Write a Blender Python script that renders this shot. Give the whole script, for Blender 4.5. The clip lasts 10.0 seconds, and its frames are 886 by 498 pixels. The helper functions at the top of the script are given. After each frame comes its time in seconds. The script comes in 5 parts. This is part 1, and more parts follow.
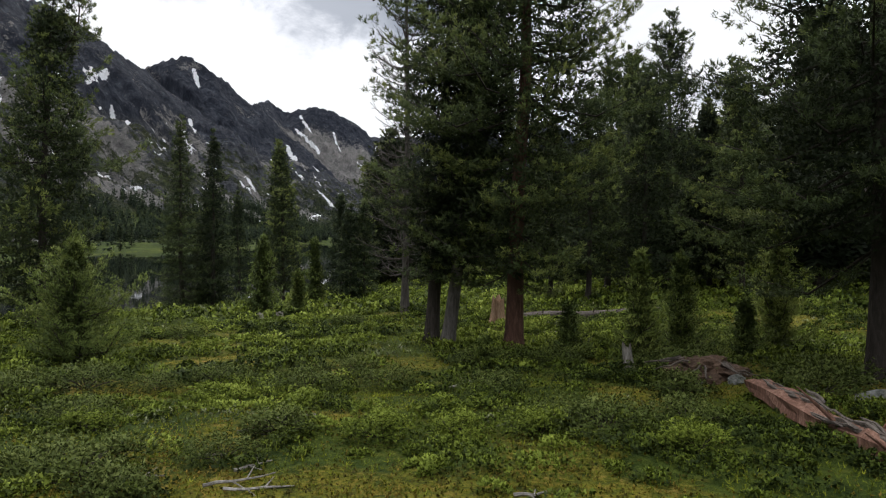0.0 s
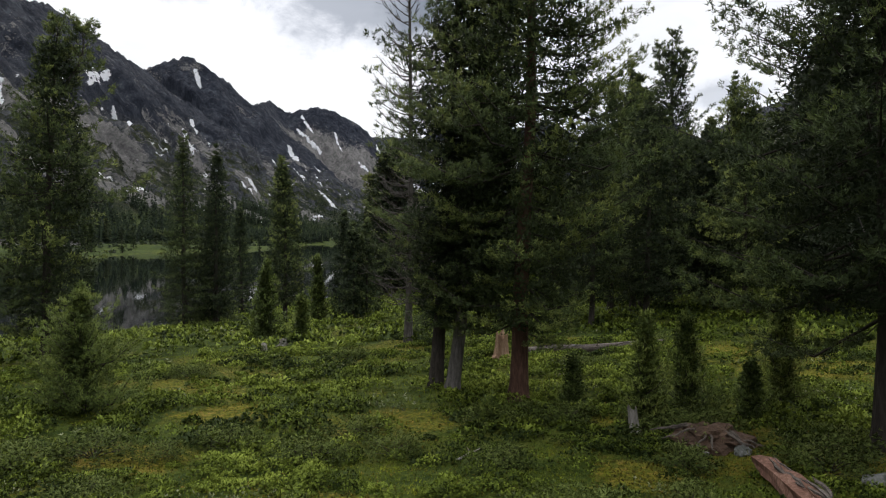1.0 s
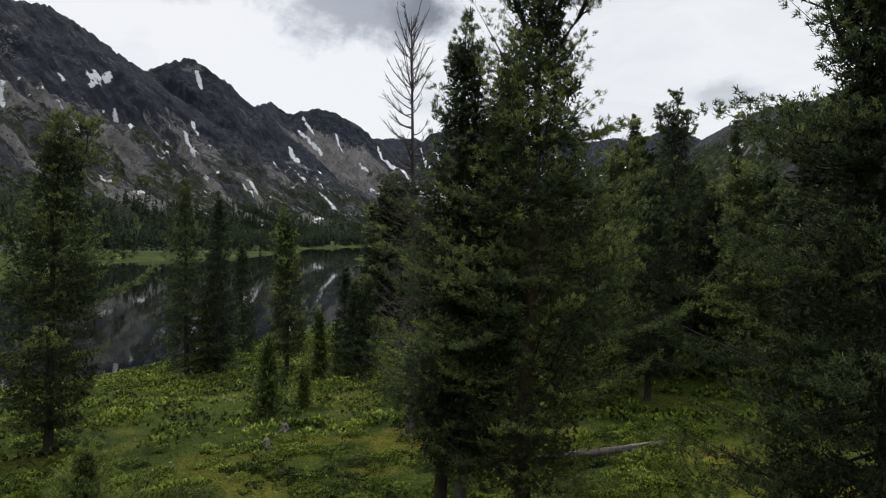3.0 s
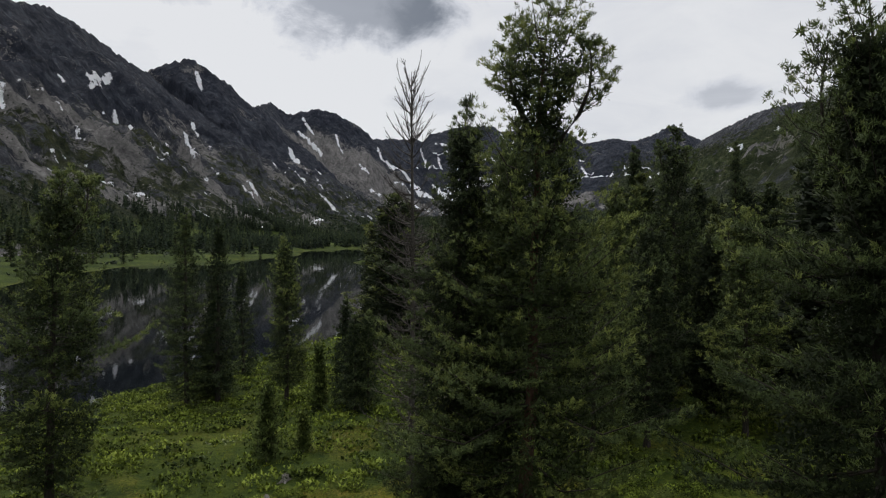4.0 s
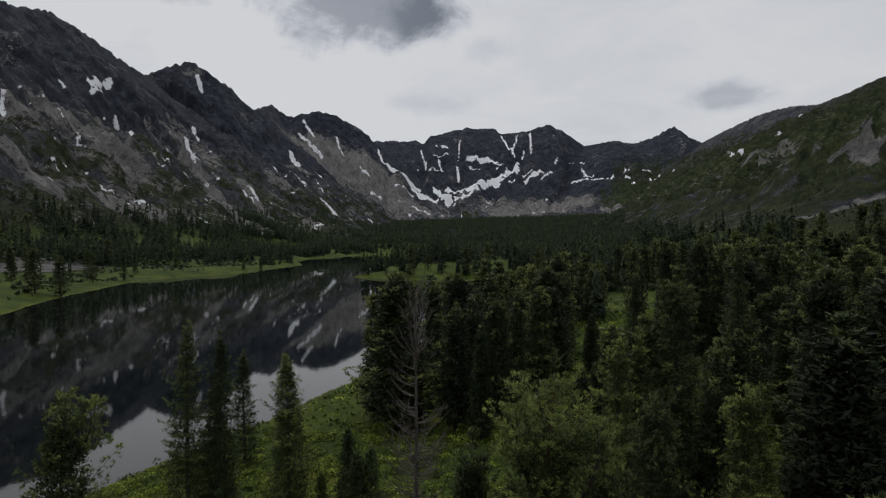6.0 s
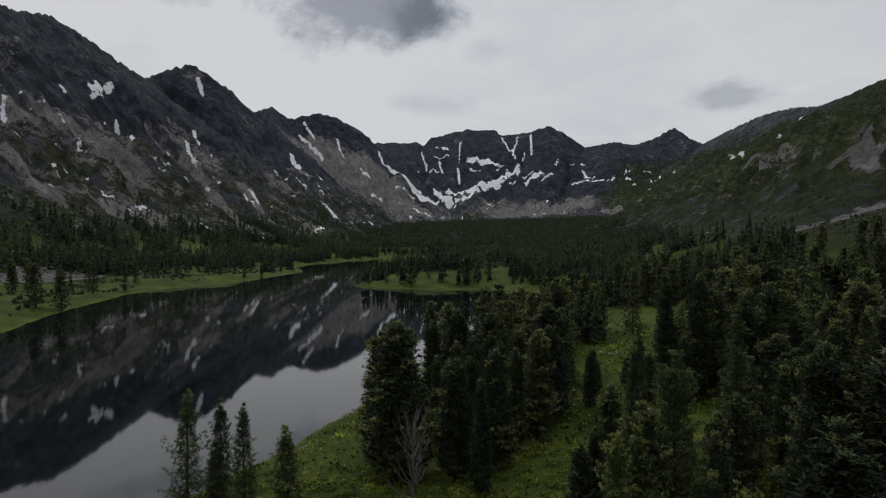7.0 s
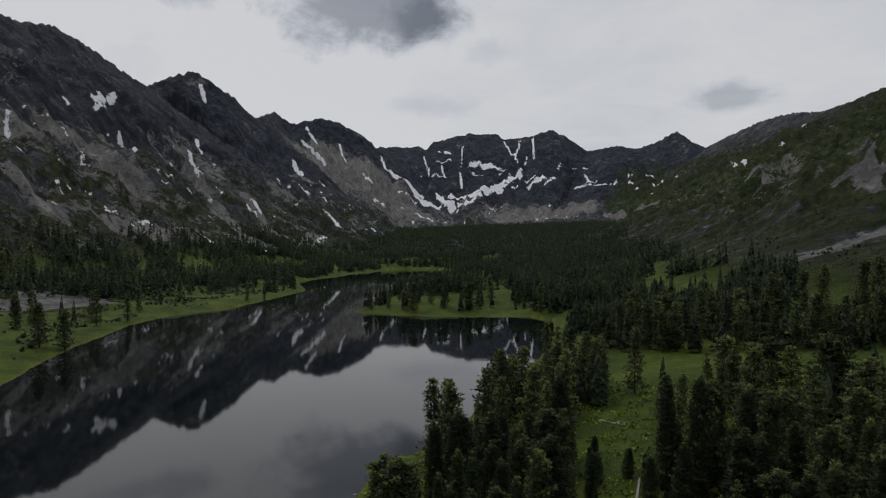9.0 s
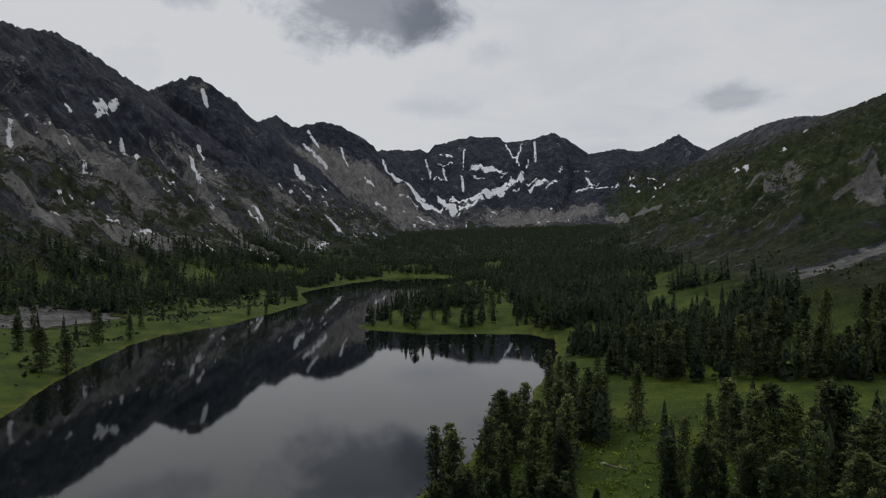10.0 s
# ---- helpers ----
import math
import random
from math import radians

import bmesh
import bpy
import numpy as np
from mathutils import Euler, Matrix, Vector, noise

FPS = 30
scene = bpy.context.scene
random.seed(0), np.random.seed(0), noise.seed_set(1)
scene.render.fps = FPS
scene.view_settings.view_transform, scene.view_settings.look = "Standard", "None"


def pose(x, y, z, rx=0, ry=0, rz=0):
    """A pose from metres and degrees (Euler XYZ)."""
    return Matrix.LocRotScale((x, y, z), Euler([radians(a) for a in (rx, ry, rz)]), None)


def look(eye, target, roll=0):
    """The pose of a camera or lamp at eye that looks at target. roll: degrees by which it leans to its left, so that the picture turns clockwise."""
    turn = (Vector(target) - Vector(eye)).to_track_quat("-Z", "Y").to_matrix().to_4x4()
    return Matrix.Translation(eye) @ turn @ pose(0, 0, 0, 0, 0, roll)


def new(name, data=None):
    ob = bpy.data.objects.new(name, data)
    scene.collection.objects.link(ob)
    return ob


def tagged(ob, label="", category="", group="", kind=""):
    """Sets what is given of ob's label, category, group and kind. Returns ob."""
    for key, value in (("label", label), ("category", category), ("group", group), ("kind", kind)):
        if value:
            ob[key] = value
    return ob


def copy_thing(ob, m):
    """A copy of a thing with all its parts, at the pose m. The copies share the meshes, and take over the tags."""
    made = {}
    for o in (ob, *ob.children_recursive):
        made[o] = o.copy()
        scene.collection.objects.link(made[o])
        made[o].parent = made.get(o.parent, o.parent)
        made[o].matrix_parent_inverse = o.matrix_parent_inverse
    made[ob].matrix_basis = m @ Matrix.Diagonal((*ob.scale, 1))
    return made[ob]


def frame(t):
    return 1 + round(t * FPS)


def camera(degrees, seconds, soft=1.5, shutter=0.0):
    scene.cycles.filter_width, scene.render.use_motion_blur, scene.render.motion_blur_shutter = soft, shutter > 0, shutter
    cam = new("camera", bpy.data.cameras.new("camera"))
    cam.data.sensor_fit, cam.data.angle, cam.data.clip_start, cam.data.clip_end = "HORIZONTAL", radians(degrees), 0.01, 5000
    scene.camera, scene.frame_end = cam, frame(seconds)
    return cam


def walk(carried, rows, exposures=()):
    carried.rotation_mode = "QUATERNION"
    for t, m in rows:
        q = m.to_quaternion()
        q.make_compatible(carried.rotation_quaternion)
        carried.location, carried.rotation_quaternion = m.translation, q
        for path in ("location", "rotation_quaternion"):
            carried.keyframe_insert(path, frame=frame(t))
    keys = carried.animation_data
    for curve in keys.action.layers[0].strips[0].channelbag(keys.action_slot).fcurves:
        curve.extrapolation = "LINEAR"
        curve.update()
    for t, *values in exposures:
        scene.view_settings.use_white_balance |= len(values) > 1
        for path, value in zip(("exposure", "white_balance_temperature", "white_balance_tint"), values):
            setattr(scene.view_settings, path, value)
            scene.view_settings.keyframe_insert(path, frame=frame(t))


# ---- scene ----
import itertools

# ---------------------------------------------------------------- camera
cam = camera(68.0, 10.0, soft=1.1)
PATH = (  # seconds, x, y, z, yaw, pitch, roll
    (0.0, 0.000, -0.000, 12.161, 0.000, -1.140, -0.428),
    (0.5, -0.052, -0.003, 12.853, 0.064, -1.133, -0.405),
    (1.0, -0.109, 0.013, 13.601, 0.124, -1.153, -0.409),
    (1.5, -0.157, 0.002, 14.473, 0.154, -1.145, -0.461),
    (2.0, -0.180, 0.012, 15.574, 0.189, -1.120, -0.552),
    (2.5, -0.202, -0.022, 16.836, 0.196, -1.089, -0.529),
    (4.0, -0.229, -0.012, 20.833, 0.183, -1.079, -0.528),
    (4.5, -0.323, 0.061, 22.665, 0.180, -1.084, -0.575),
    (5.0, -0.432, 0.098, 25.573, 0.186, -1.101, -0.620),
    (5.5, -0.515, 0.249, 28.509, 0.197, -1.074, -0.604),
    (7.0, -0.395, 0.228, 37.795, 0.285, -0.970, -0.475),
    (7.5, -0.327, 0.201, 41.707, 0.318, -0.958, -0.424),
    (8.0, -0.307, 0.171, 45.937, 0.354, -0.906, -0.417),
    (8.5, -0.302, 0.153, 50.517, 0.429, -0.882, -0.384),
    (9.0, -0.289, 0.160, 56.201, 0.503, -0.845, -0.355),
    (9.5, -0.326, 0.177, 61.895, 0.574, -0.784, -0.363),
    (10.0, -0.356, 0.168, 67.477, 0.642, -0.735, -0.332),
)
EXPOSURES = ((0.0, 0.33), (1.0, 0.31), (2.5, 0.16), (4.0, -0.14), (5.0, -0.34), (7.0, -0.46), (10.0, -0.48))
walk(cam, [(t, pose(x, y, z, 90 + pitch, roll, yaw)) for t, x, y, z, yaw, pitch, roll in PATH], EXPOSURES)

# ---------------------------------------------------------------- node helpers
def nodes_of(name, tree_owner):
    tree_owner.use_nodes = True
    nt = tree_owner.node_tree
    nt.nodes.clear()
    return nt


class Net:
    """A small wrapper to write node trees as expressions."""

    def __init__(self, nt):
        self.nt = nt

    def put(self, socket, value):
        if isinstance(value, bpy.types.NodeSocket):
            self.nt.links.new(value, socket)
        elif value is not None:
            socket.default_value = value

    def math(self, op, a, b=None, c=None, clamp=False):
        n = self.nt.nodes.new("ShaderNodeMath")
        n.operation, n.use_clamp = op, clamp
        for s, v in zip(n.inputs, (a, b, c)):
            self.put(s, v)
        return n.outputs[0]

    def vec(self, op, a, b=None):
        n = self.nt.nodes.new("ShaderNodeVectorMath")
        n.operation = op
        for s, v in zip(n.inputs, (a, b)):
            self.put(s, v)
        return n.outputs[0]

    def noise(self, vector, scale, detail=4.0, rough=0.55, distortion=0.0, colour=False):
        n = self.nt.nodes.new("ShaderNodeTexNoise")
        self.put(n.inputs["Vector"], vector)
        for key, v in (("Scale", scale), ("Detail", detail), ("Roughness", rough), ("Distortion", distortion)):
            self.put(n.inputs[key], v)
        return n.outputs["Color" if colour else "Fac"]

    def ramp(self, fac, stops, mode="LINEAR"):
        n = self.nt.nodes.new("ShaderNodeValToRGB")
        n.color_ramp.interpolation = mode
        els = n.color_ramp.elements
        while len(els) < len(stops):
            els.new(0.5)
        for e, (at, colour) in zip(els, stops):
            e.position = at
            e.color = (*colour, 1) if len(colour) == 3 else colour
        self.put(n.inputs[0], fac)
        return n.outputs[0]

    def step(self, fac, a, b):
        n = self.nt.nodes.new("ShaderNodeMapRange")
        n.interpolation_type = "SMOOTHSTEP"
        self.put(n.inputs[0], fac)
        n.inputs[1].default_value, n.inputs[2].default_value = a, b
        return n.outputs[0]

    def mix(self, fac, a, b, blend="MIX"):
        n = self.nt.nodes.new("ShaderNodeMix")
        n.data_type, n.blend_type = "RGBA", blend
        self.put(n.inputs[0], fac)
        for s, v in ((n.inputs[6], a), (n.inputs[7], b)):
            self.put(s, (*v, 1) if isinstance(v, tuple) and len(v) == 3 else v)
        return n.outputs[2]

    def attr(self, name):
        n = self.nt.nodes.new("ShaderNodeAttribute")
        n.attribute_name = name
        return n.outputs["Fac"]

    def position(self):
        return self.nt.nodes.new("ShaderNodeNewGeometry").outputs["Position"]

    def object_co(self):
        return self.nt.nodes.new("ShaderNodeTexCoord").outputs["Object"]

    def random(self):
        return self.nt.nodes.new("ShaderNodeObjectInfo").outputs["Random"]

    def bump(self, height, strength, distance):
        n = self.nt.nodes.new("ShaderNodeBump")
        self.put(n.inputs["Strength"], strength)
        self.put(n.inputs["Distance"], distance)
        self.put(n.inputs["Height"], height)
        return n.outputs[0]

    def surface(self, colour, rough=0.8, normal=None, metal=0.0, spec=0.3, translucent=0.0, ior=None):
        p = self.nt.nodes.new("ShaderNodeBsdfPrincipled")
        self.put(p.inputs["Base Color"], (*colour, 1) if isinstance(colour, tuple) else colour)
        self.put(p.inputs["Roughness"], rough)
        self.put(p.inputs["Metallic"], metal)
        self.put(p.inputs["Specular IOR Level"], spec)
        if ior:
            p.inputs["IOR"].default_value = ior
        if normal is not None:
            self.put(p.inputs["Normal"], normal)
        out = p.outputs[0]
        if translucent:
            tr = self.nt.nodes.new("ShaderNodeBsdfTranslucent")
            self.put(tr.inputs["Color"], (*colour, 1) if isinstance(colour, tuple) else colour)
            m = self.nt.nodes.new("ShaderNodeMixShader")
            m.inputs[0].default_value = translucent
            self.nt.links.new(out, m.inputs[1])
            self.nt.links.new(tr.outputs[0], m.inputs[2])
            out = m.outputs[0]
        o = self.nt.nodes.new("ShaderNodeOutputMaterial")
        self.nt.links.new(out, o.inputs[0])


def material(name):
    m = bpy.data.materials.new(name)
    return m, Net(nodes_of(name, m))


# ---------------------------------------------------------------- sky and light
SUN_AZ, SUN_EL = -28.0, 48.0  # degrees right of the way the camera looks, and up
world = bpy.data.worlds.new("overcast_sky")
scene.world = world
w = Net(nodes_of("sky", world))
way = w.nt.nodes.new("ShaderNodeTexCoord").outputs["Generated"]
sep = w.nt.nodes.new("ShaderNodeSeparateXYZ")
w.put(sep.inputs[0], way)
azim = w.math("MULTIPLY", w.math("ARCTAN2", sep.outputs[0], sep.outputs[1]), 57.2958)
elev = w.math("MULTIPLY", w.math("ARCSINE", sep.outputs[2]), 57.2958)
flat = w.math("ADD", w.math("MAXIMUM", sep.outputs[2], 0.0), 0.12)
comb = w.nt.nodes.new("ShaderNodeCombineXYZ")
w.put(comb.inputs[0], w.math("DIVIDE", sep.outputs[0], flat))
w.put(comb.inputs[1], w.math("DIVIDE", sep.outputs[1], flat))
plane_co = comb.outputs[0]
ragged = w.noise(plane_co, 1.9, 7.0, 0.62, 0.6)
fine = w.noise(way, 9.0, 6.0, 0.62, 0.5)
rags = w.noise(w.vec("MULTIPLY", way, (1.0, 1.0, 1.9)), 22.0, 8.0, 0.6, 0.3)
jag = w.math("ADD", w.math("MULTIPLY", w.math("SUBTRACT", fine, 0.5), 2.2), w.math("MULTIPLY", w.math("SUBTRACT", rags, 0.5), 0.8))


def cloud(az, el, half_az, half_el, depth):
    """A dark cloud: degrees right and up, its half width and half height, how dark."""
    a = w.math("DIVIDE", w.math("SUBTRACT", azim, az), half_az)
    e = w.math("DIVIDE", w.math("SUBTRACT", elev, el), half_el)
    r = w.math("SQRT", w.math("ADD", w.math("MULTIPLY", a, a), w.math("MULTIPLY", e, e)))
    return w.math("MULTIPLY", w.step(w.math("ADD", r, jag), 1.25, 0.3), depth)


dark = 0.0
for c in ((-7.0, 19.5, 9.5, 4.0, 0.58), (-1.0, 18.5, 3.4, 2.8, 0.16), (22.9, 11.4, 3.3, 1.1, 0.34), (-23.5, 19.4, 5.0, 1.4, 0.40),
          (-2.6, 11.4, 5.0, 1.1, 0.16), (3.3, 16.0, 2.6, 1.3, 0.18), (-25.5, 13.5, 4.0, 3.2, 0.16), (30.0, 19.5, 3.0, 1.2, 0.2),
          (-40.0, 30.0, 16.0, 6.0, 0.4), (25.0, 33.0, 18.0, 5.0, 0.4), (80.0, 25.0, 25.0, 7.0, 0.4), (-110.0, 30.0, 30.0, 9.0, 0.4)):
    dark = w.math("ADD", cloud(*c), dark)
sky = w.nt.nodes.new("ShaderNodeTexSky")
sky.sky_type, sky.sun_disc = "NISHITA", False
sky.sun_elevation, sky.sun_rotation = radians(SUN_EL), radians(SUN_AZ)
# glow of the hidden sun through the cloud cover
da = w.math("SUBTRACT", azim, -22.0)
de = w.math("SUBTRACT", elev, 17.0)
glow = w.math("EXPONENT", w.math("MULTIPLY", w.math("ADD", w.math("MULTIPLY", da, da), w.math("MULTIPLY", de, w.math("MULTIPLY", de, 2.0))), -0.0012))
cover = w.math("ADD", w.math("MULTIPLY", ragged, 0.40), 0.61)
cover = w.math("ADD", cover, w.math("MULTIPLY", glow, 0.33))
da2 = w.math("SUBTRACT", azim, 27.0)
cover = w.math("ADD", cover, w.math("MULTIPLY", w.math("EXPONENT", w.math("MULTIPLY", w.math("MULTIPLY", da2, da2), -0.006)), 0.14))
cover = w.math("MULTIPLY", cover, w.math("SUBTRACT", 1.0, w.math("MINIMUM", dark, 0.8)))
tint = w.ramp(cover, ((0.2, (0.150, 0.172, 0.210)), (0.5, (0.43, 0.455, 0.51)), (0.78, (0.71, 0.73, 0.785)), (1.0, (0.855, 0.865, 0.89))))
# an overcast sky is brighter overhead than near the horizon
tint = w.vec("MULTIPLY", tint, w.math("ADD", 1.0, w.math("MULTIPLY", w.step(elev, 20.0, 70.0), 2.4)))
lit = w.mix(0.06, tint, w.vec("MULTIPLY", sky.outputs[0], (0.1, 0.1, 0.1)))
back = w.nt.nodes.new("ShaderNodeBackground")
w.put(back.inputs[0], lit)
back.inputs[1].default_value = 1.0
w.nt.links.new(back.outputs[0], w.nt.nodes.new("ShaderNodeOutputWorld").inputs[0])

sun = new("sun", bpy.data.lights.new("sun", "SUN"))
sun.data.energy, sun.data.angle, sun.data.color = 1.5, radians(24), (1.0, 0.97, 0.92)
sun.matrix_world = look((0, 0, 300), (-math.sin(radians(SUN_AZ)) * math.cos(radians(SUN_EL)) * 100, -math.cos(radians(SUN_AZ)) * math.cos(radians(SUN_EL)) * 100, 300 - 100 * math.sin(radians(SUN_EL))))

# ---------------------------------------------------------------- materials
# dark_c holds the green of shaded needles, tip_c that of lit ones
def foliage(name, dark_c, mid_c, tip_c):
    m, n = material(name)
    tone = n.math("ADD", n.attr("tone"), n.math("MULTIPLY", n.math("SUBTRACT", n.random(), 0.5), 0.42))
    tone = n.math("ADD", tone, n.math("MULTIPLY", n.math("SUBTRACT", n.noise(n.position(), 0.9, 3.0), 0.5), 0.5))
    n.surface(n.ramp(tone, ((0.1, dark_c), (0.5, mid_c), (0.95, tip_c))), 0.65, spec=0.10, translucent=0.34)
    return m


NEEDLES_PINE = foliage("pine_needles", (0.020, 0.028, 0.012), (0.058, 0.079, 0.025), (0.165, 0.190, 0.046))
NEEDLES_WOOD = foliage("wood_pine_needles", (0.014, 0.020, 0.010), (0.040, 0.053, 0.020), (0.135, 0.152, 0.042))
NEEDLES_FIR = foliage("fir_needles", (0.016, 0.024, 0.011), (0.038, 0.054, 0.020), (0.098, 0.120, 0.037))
NEEDLES_YOUNG = foliage("young_needles", (0.036, 0.052, 0.013), (0.095, 0.125, 0.026), (0.185, 0.215, 0.050))
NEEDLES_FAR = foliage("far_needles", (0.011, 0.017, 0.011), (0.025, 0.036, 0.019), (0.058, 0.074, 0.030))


def bark(name, a, b, c):
    m, n = material(name)
    co = n.vec("MULTIPLY", n.object_co(), (1.0, 1.0, 0.22))
    g = n.noise(co, 14.0, 6.0, 0.65, 0.6)
    big = n.noise(co, 2.2, 3.0)
    col = n.ramp(n.math("ADD", n.math("MULTIPLY", g, 0.7), n.math("MULTIPLY", big, 0.3)), ((0.3, a), (0.5, b), (0.72, c)))
    n.surface(col, 0.9, n.bump(g, 0.9, 0.04), spec=0.15)
    return m


BARK_RED = bark("red_brown_bark", (0.020, 0.012, 0.009), (0.062, 0.032, 0.022), (0.125, 0.074, 0.052))
BARK_GREY = bark("grey_bark", (0.028, 0.025, 0.022), (0.080, 0.072, 0.064), (0.165, 0.152, 0.138))
BARK_DARK = bark("dark_bark", (0.014, 0.011, 0.009), (0.034, 0.028, 0.023), (0.070, 0.060, 0.051))
DEAD_GREY = bark("grey_brown_dead_wood", (0.03, 0.024, 0.020), (0.080, 0.066, 0.055), (0.17, 0.148, 0.128))
SPLIT_WOOD = bark("split_orange_wood", (0.09, 0.055, 0.035), (0.24, 0.15, 0.095), (0.42, 0.30, 0.21))
SOIL = bark("red_brown_soil", (0.022, 0.014, 0.010), (0.055, 0.034, 0.022), (0.11, 0.07, 0.045))
DEAD_WOOD = bark("weathered_dead_wood", (0.055, 0.047, 0.040), (0.16, 0.145, 0.125), (0.34, 0.32, 0.29))
ROTTEN_WOOD = bark("rotten_red_wood", (0.040, 0.022, 0.015), (0.135, 0.070, 0.048), (0.28, 0.175, 0.13))


def ground_material():
    m, n = material("alpine_ground")
    p = n.position()
    rock, green, snow = n.attr("rock"), n.attr("green"), n.attr("snow")
    scree_a, bare, far = n.attr("scree"), n.attr("bare"), n.attr("far")
    # meadow and moss
    big = n.noise(p, 0.055, 4.0, 0.55)
    mid = n.noise(p, 0.45, 5.0, 0.6)
    small = n.noise(p, 7.0, 6.0, 0.7)
    # tuft also sets the bump; its hollows get shade painted into the lawn
    tuft = n.math("ADD", n.math("MULTIPLY", mid, 0.45), n.math("MULTIPLY", n.noise(p, 1.7, 4.0, 0.6), 0.55))
    lawn = n.ramp(n.math("ADD", n.math("MULTIPLY", big, 0.30), n.math("ADD", n.math("MULTIPLY", tuft, 0.40), n.math("MULTIPLY", small, 0.30))),
                  ((0.37, (0.007, 0.013, 0.003)), (0.47, (0.018, 0.029, 0.005)), (0.54, (0.036, 0.050, 0.007)), (0.64, (0.078, 0.076, 0.014))))
    moss = n.ramp(n.math("ADD", n.math("MULTIPLY", small, 0.65), n.math("MULTIPLY", n.noise(p, 1.6, 4.0, 0.6), 0.35)), ((0.36, (0.028, 0.032, 0.005)), (0.46, (0.072, 0.074, 0.008)), (0.54, (0.112, 0.098, 0.012)), (0.63, (0.165, 0.118, 0.030))))
    bare_n = n.step(n.math("ADD", bare, n.math("MULTIPLY", n.math("SUBTRACT", small, 0.5), 1.6)), 0.15, 1.25)
    near = n.mix(bare_n, lawn, moss)
    # mountain side
    r1 = n.noise(p, 0.010, 8.0, 0.68, 0.4)
    streak = n.noise(n.vec("MULTIPLY", p, (0.45, 1.0, 0.22)), 0.045, 8.0, 0.72, 0.7)
    r2 = n.noise(n.vec("MULTIPLY", p, (1.0, 1.0, 0.4)), 0.09, 9.0, 0.74, 0.5)
    mixed = n.math("ADD", n.math("MULTIPLY", r1, 0.30), n.math("ADD", n.math("MULTIPLY", r2, 0.35), n.math("MULTIPLY", streak, 0.35)))
    grit = n.noise(p, 0.35, 6.0, 0.8)
    mixed = n.math("ADD", mixed, n.math("MULTIPLY", n.math("SUBTRACT", grit, 0.5), 0.30))
    # dark bluish rock; part of its blue is distance haze put into colour
    stone = n.ramp(mixed, ((0.38, (0.016, 0.0185, 0.024)), (0.46, (0.038, 0.041, 0.050)), (0.53, (0.074, 0.078, 0.088)), (0.59, (0.150, 0.152, 0.158)), (0.66, (0.29, 0.288, 0.285))))
    crag = n.ramp(n.math("ADD", n.math("MULTIPLY", streak, 0.6), n.math("MULTIPLY", r2, 0.4)), ((0.36, (0.012, 0.015, 0.022)), (0.48, (0.030, 0.034, 0.046)), (0.56, (0.058, 0.064, 0.080)), (0.66, (0.130, 0.138, 0.155))))
    stone = n.mix(n.step(n.math("ADD", n.attr("crag"), n.math("MULTIPLY", n.math("SUBTRACT", r1, 0.5), 1.3)), 0.35, 0.62), stone, crag)
    runs = n.noise(n.vec("MULTIPLY", p, (1.0, 1.0, 0.12)), 0.035, 7.0, 0.7, 1.2)
    scree = n.ramp(n.math("ADD", n.math("MULTIPLY", n.noise(p, 0.22, 8.0, 0.8), 0.45), n.math("MULTIPLY", runs, 0.55)), ((0.35, (0.045, 0.045, 0.045)), (0.45, (0.13, 0.126, 0.121)), (0.54, (0.225, 0.214, 0.203)), (0.66, (0.43, 0.415, 0.395))))
    stone = n.mix(n.step(n.math("ADD", scree_a, n.math("ADD", n.math("MULTIPLY", n.math("SUBTRACT", streak, 0.5), 1.9), n.math("MULTIPLY", n.math("SUBTRACT", r2, 0.5), 1.7))), 0.36, 0.60), stone, scree)
    heath = n.ramp(n.noise(p, 0.07, 9.0, 0.75), ((0.34, (0.010, 0.014, 0.008)), (0.48, (0.024, 0.031, 0.014)), (0.60, (0.052, 0.060, 0.026)), (0.72, (0.11, 0.105, 0.065))))
    lush = n.ramp(n.noise(p, 0.05, 9.0, 0.72), ((0.36, (0.012, 0.020, 0.008)), (0.48, (0.034, 0.049, 0.018)), (0.58, (0.070, 0.086, 0.032)), (0.68, (0.19, 0.175, 0.125))))
    heath = n.mix(far, heath, lush)
    gn = n.step(n.math("ADD", green, n.math("MULTIPLY", n.math("SUBTRACT", n.noise(p, 0.028, 9.0, 0.75), 0.5), 1.7)), 0.42, 0.58)
    hill = n.mix(gn, stone, heath)
    boulders = n.step(n.math("ADD", n.noise(p, 0.16, 6.0, 0.8), n.math("MULTIPLY", n.math("SUBTRACT", n.noise(p, 0.011, 4.0), 0.5), 0.9)), 0.66, 0.72)
    hill = n.mix(n.math("MULTIPLY", boulders, 0.8), hill, (0.26, 0.245, 0.225))
    col = n.mix(n.step(n.math("ADD", rock, n.math("MULTIPLY", n.math("SUBTRACT", r2, 0.5), 0.6)), 0.35, 0.65), near, hill)
    sn = n.step(n.math("ADD", snow, n.math("MULTIPLY", n.math("SUBTRACT", n.noise(p, 0.045, 9.0, 0.75), 0.5), 2.4)), 0.50, 0.56)
    sn = n.math("MULTIPLY", sn, n.step(snow, 0.03, 0.10))
    col = n.mix(sn, col, (0.92, 0.93, 0.95))
    hgt = n.math("ADD", n.math("ADD", n.math("MULTIPLY", small, 0.10), n.math("MULTIPLY", tuft, 0.45)), n.math("MULTIPLY", n.math("MULTIPLY", mixed, rock), 60.0))
    n.surface(col, 0.9, n.bump(hgt, 1.0, 1.0), spec=0.05)
    return m


GROUND = ground_material()


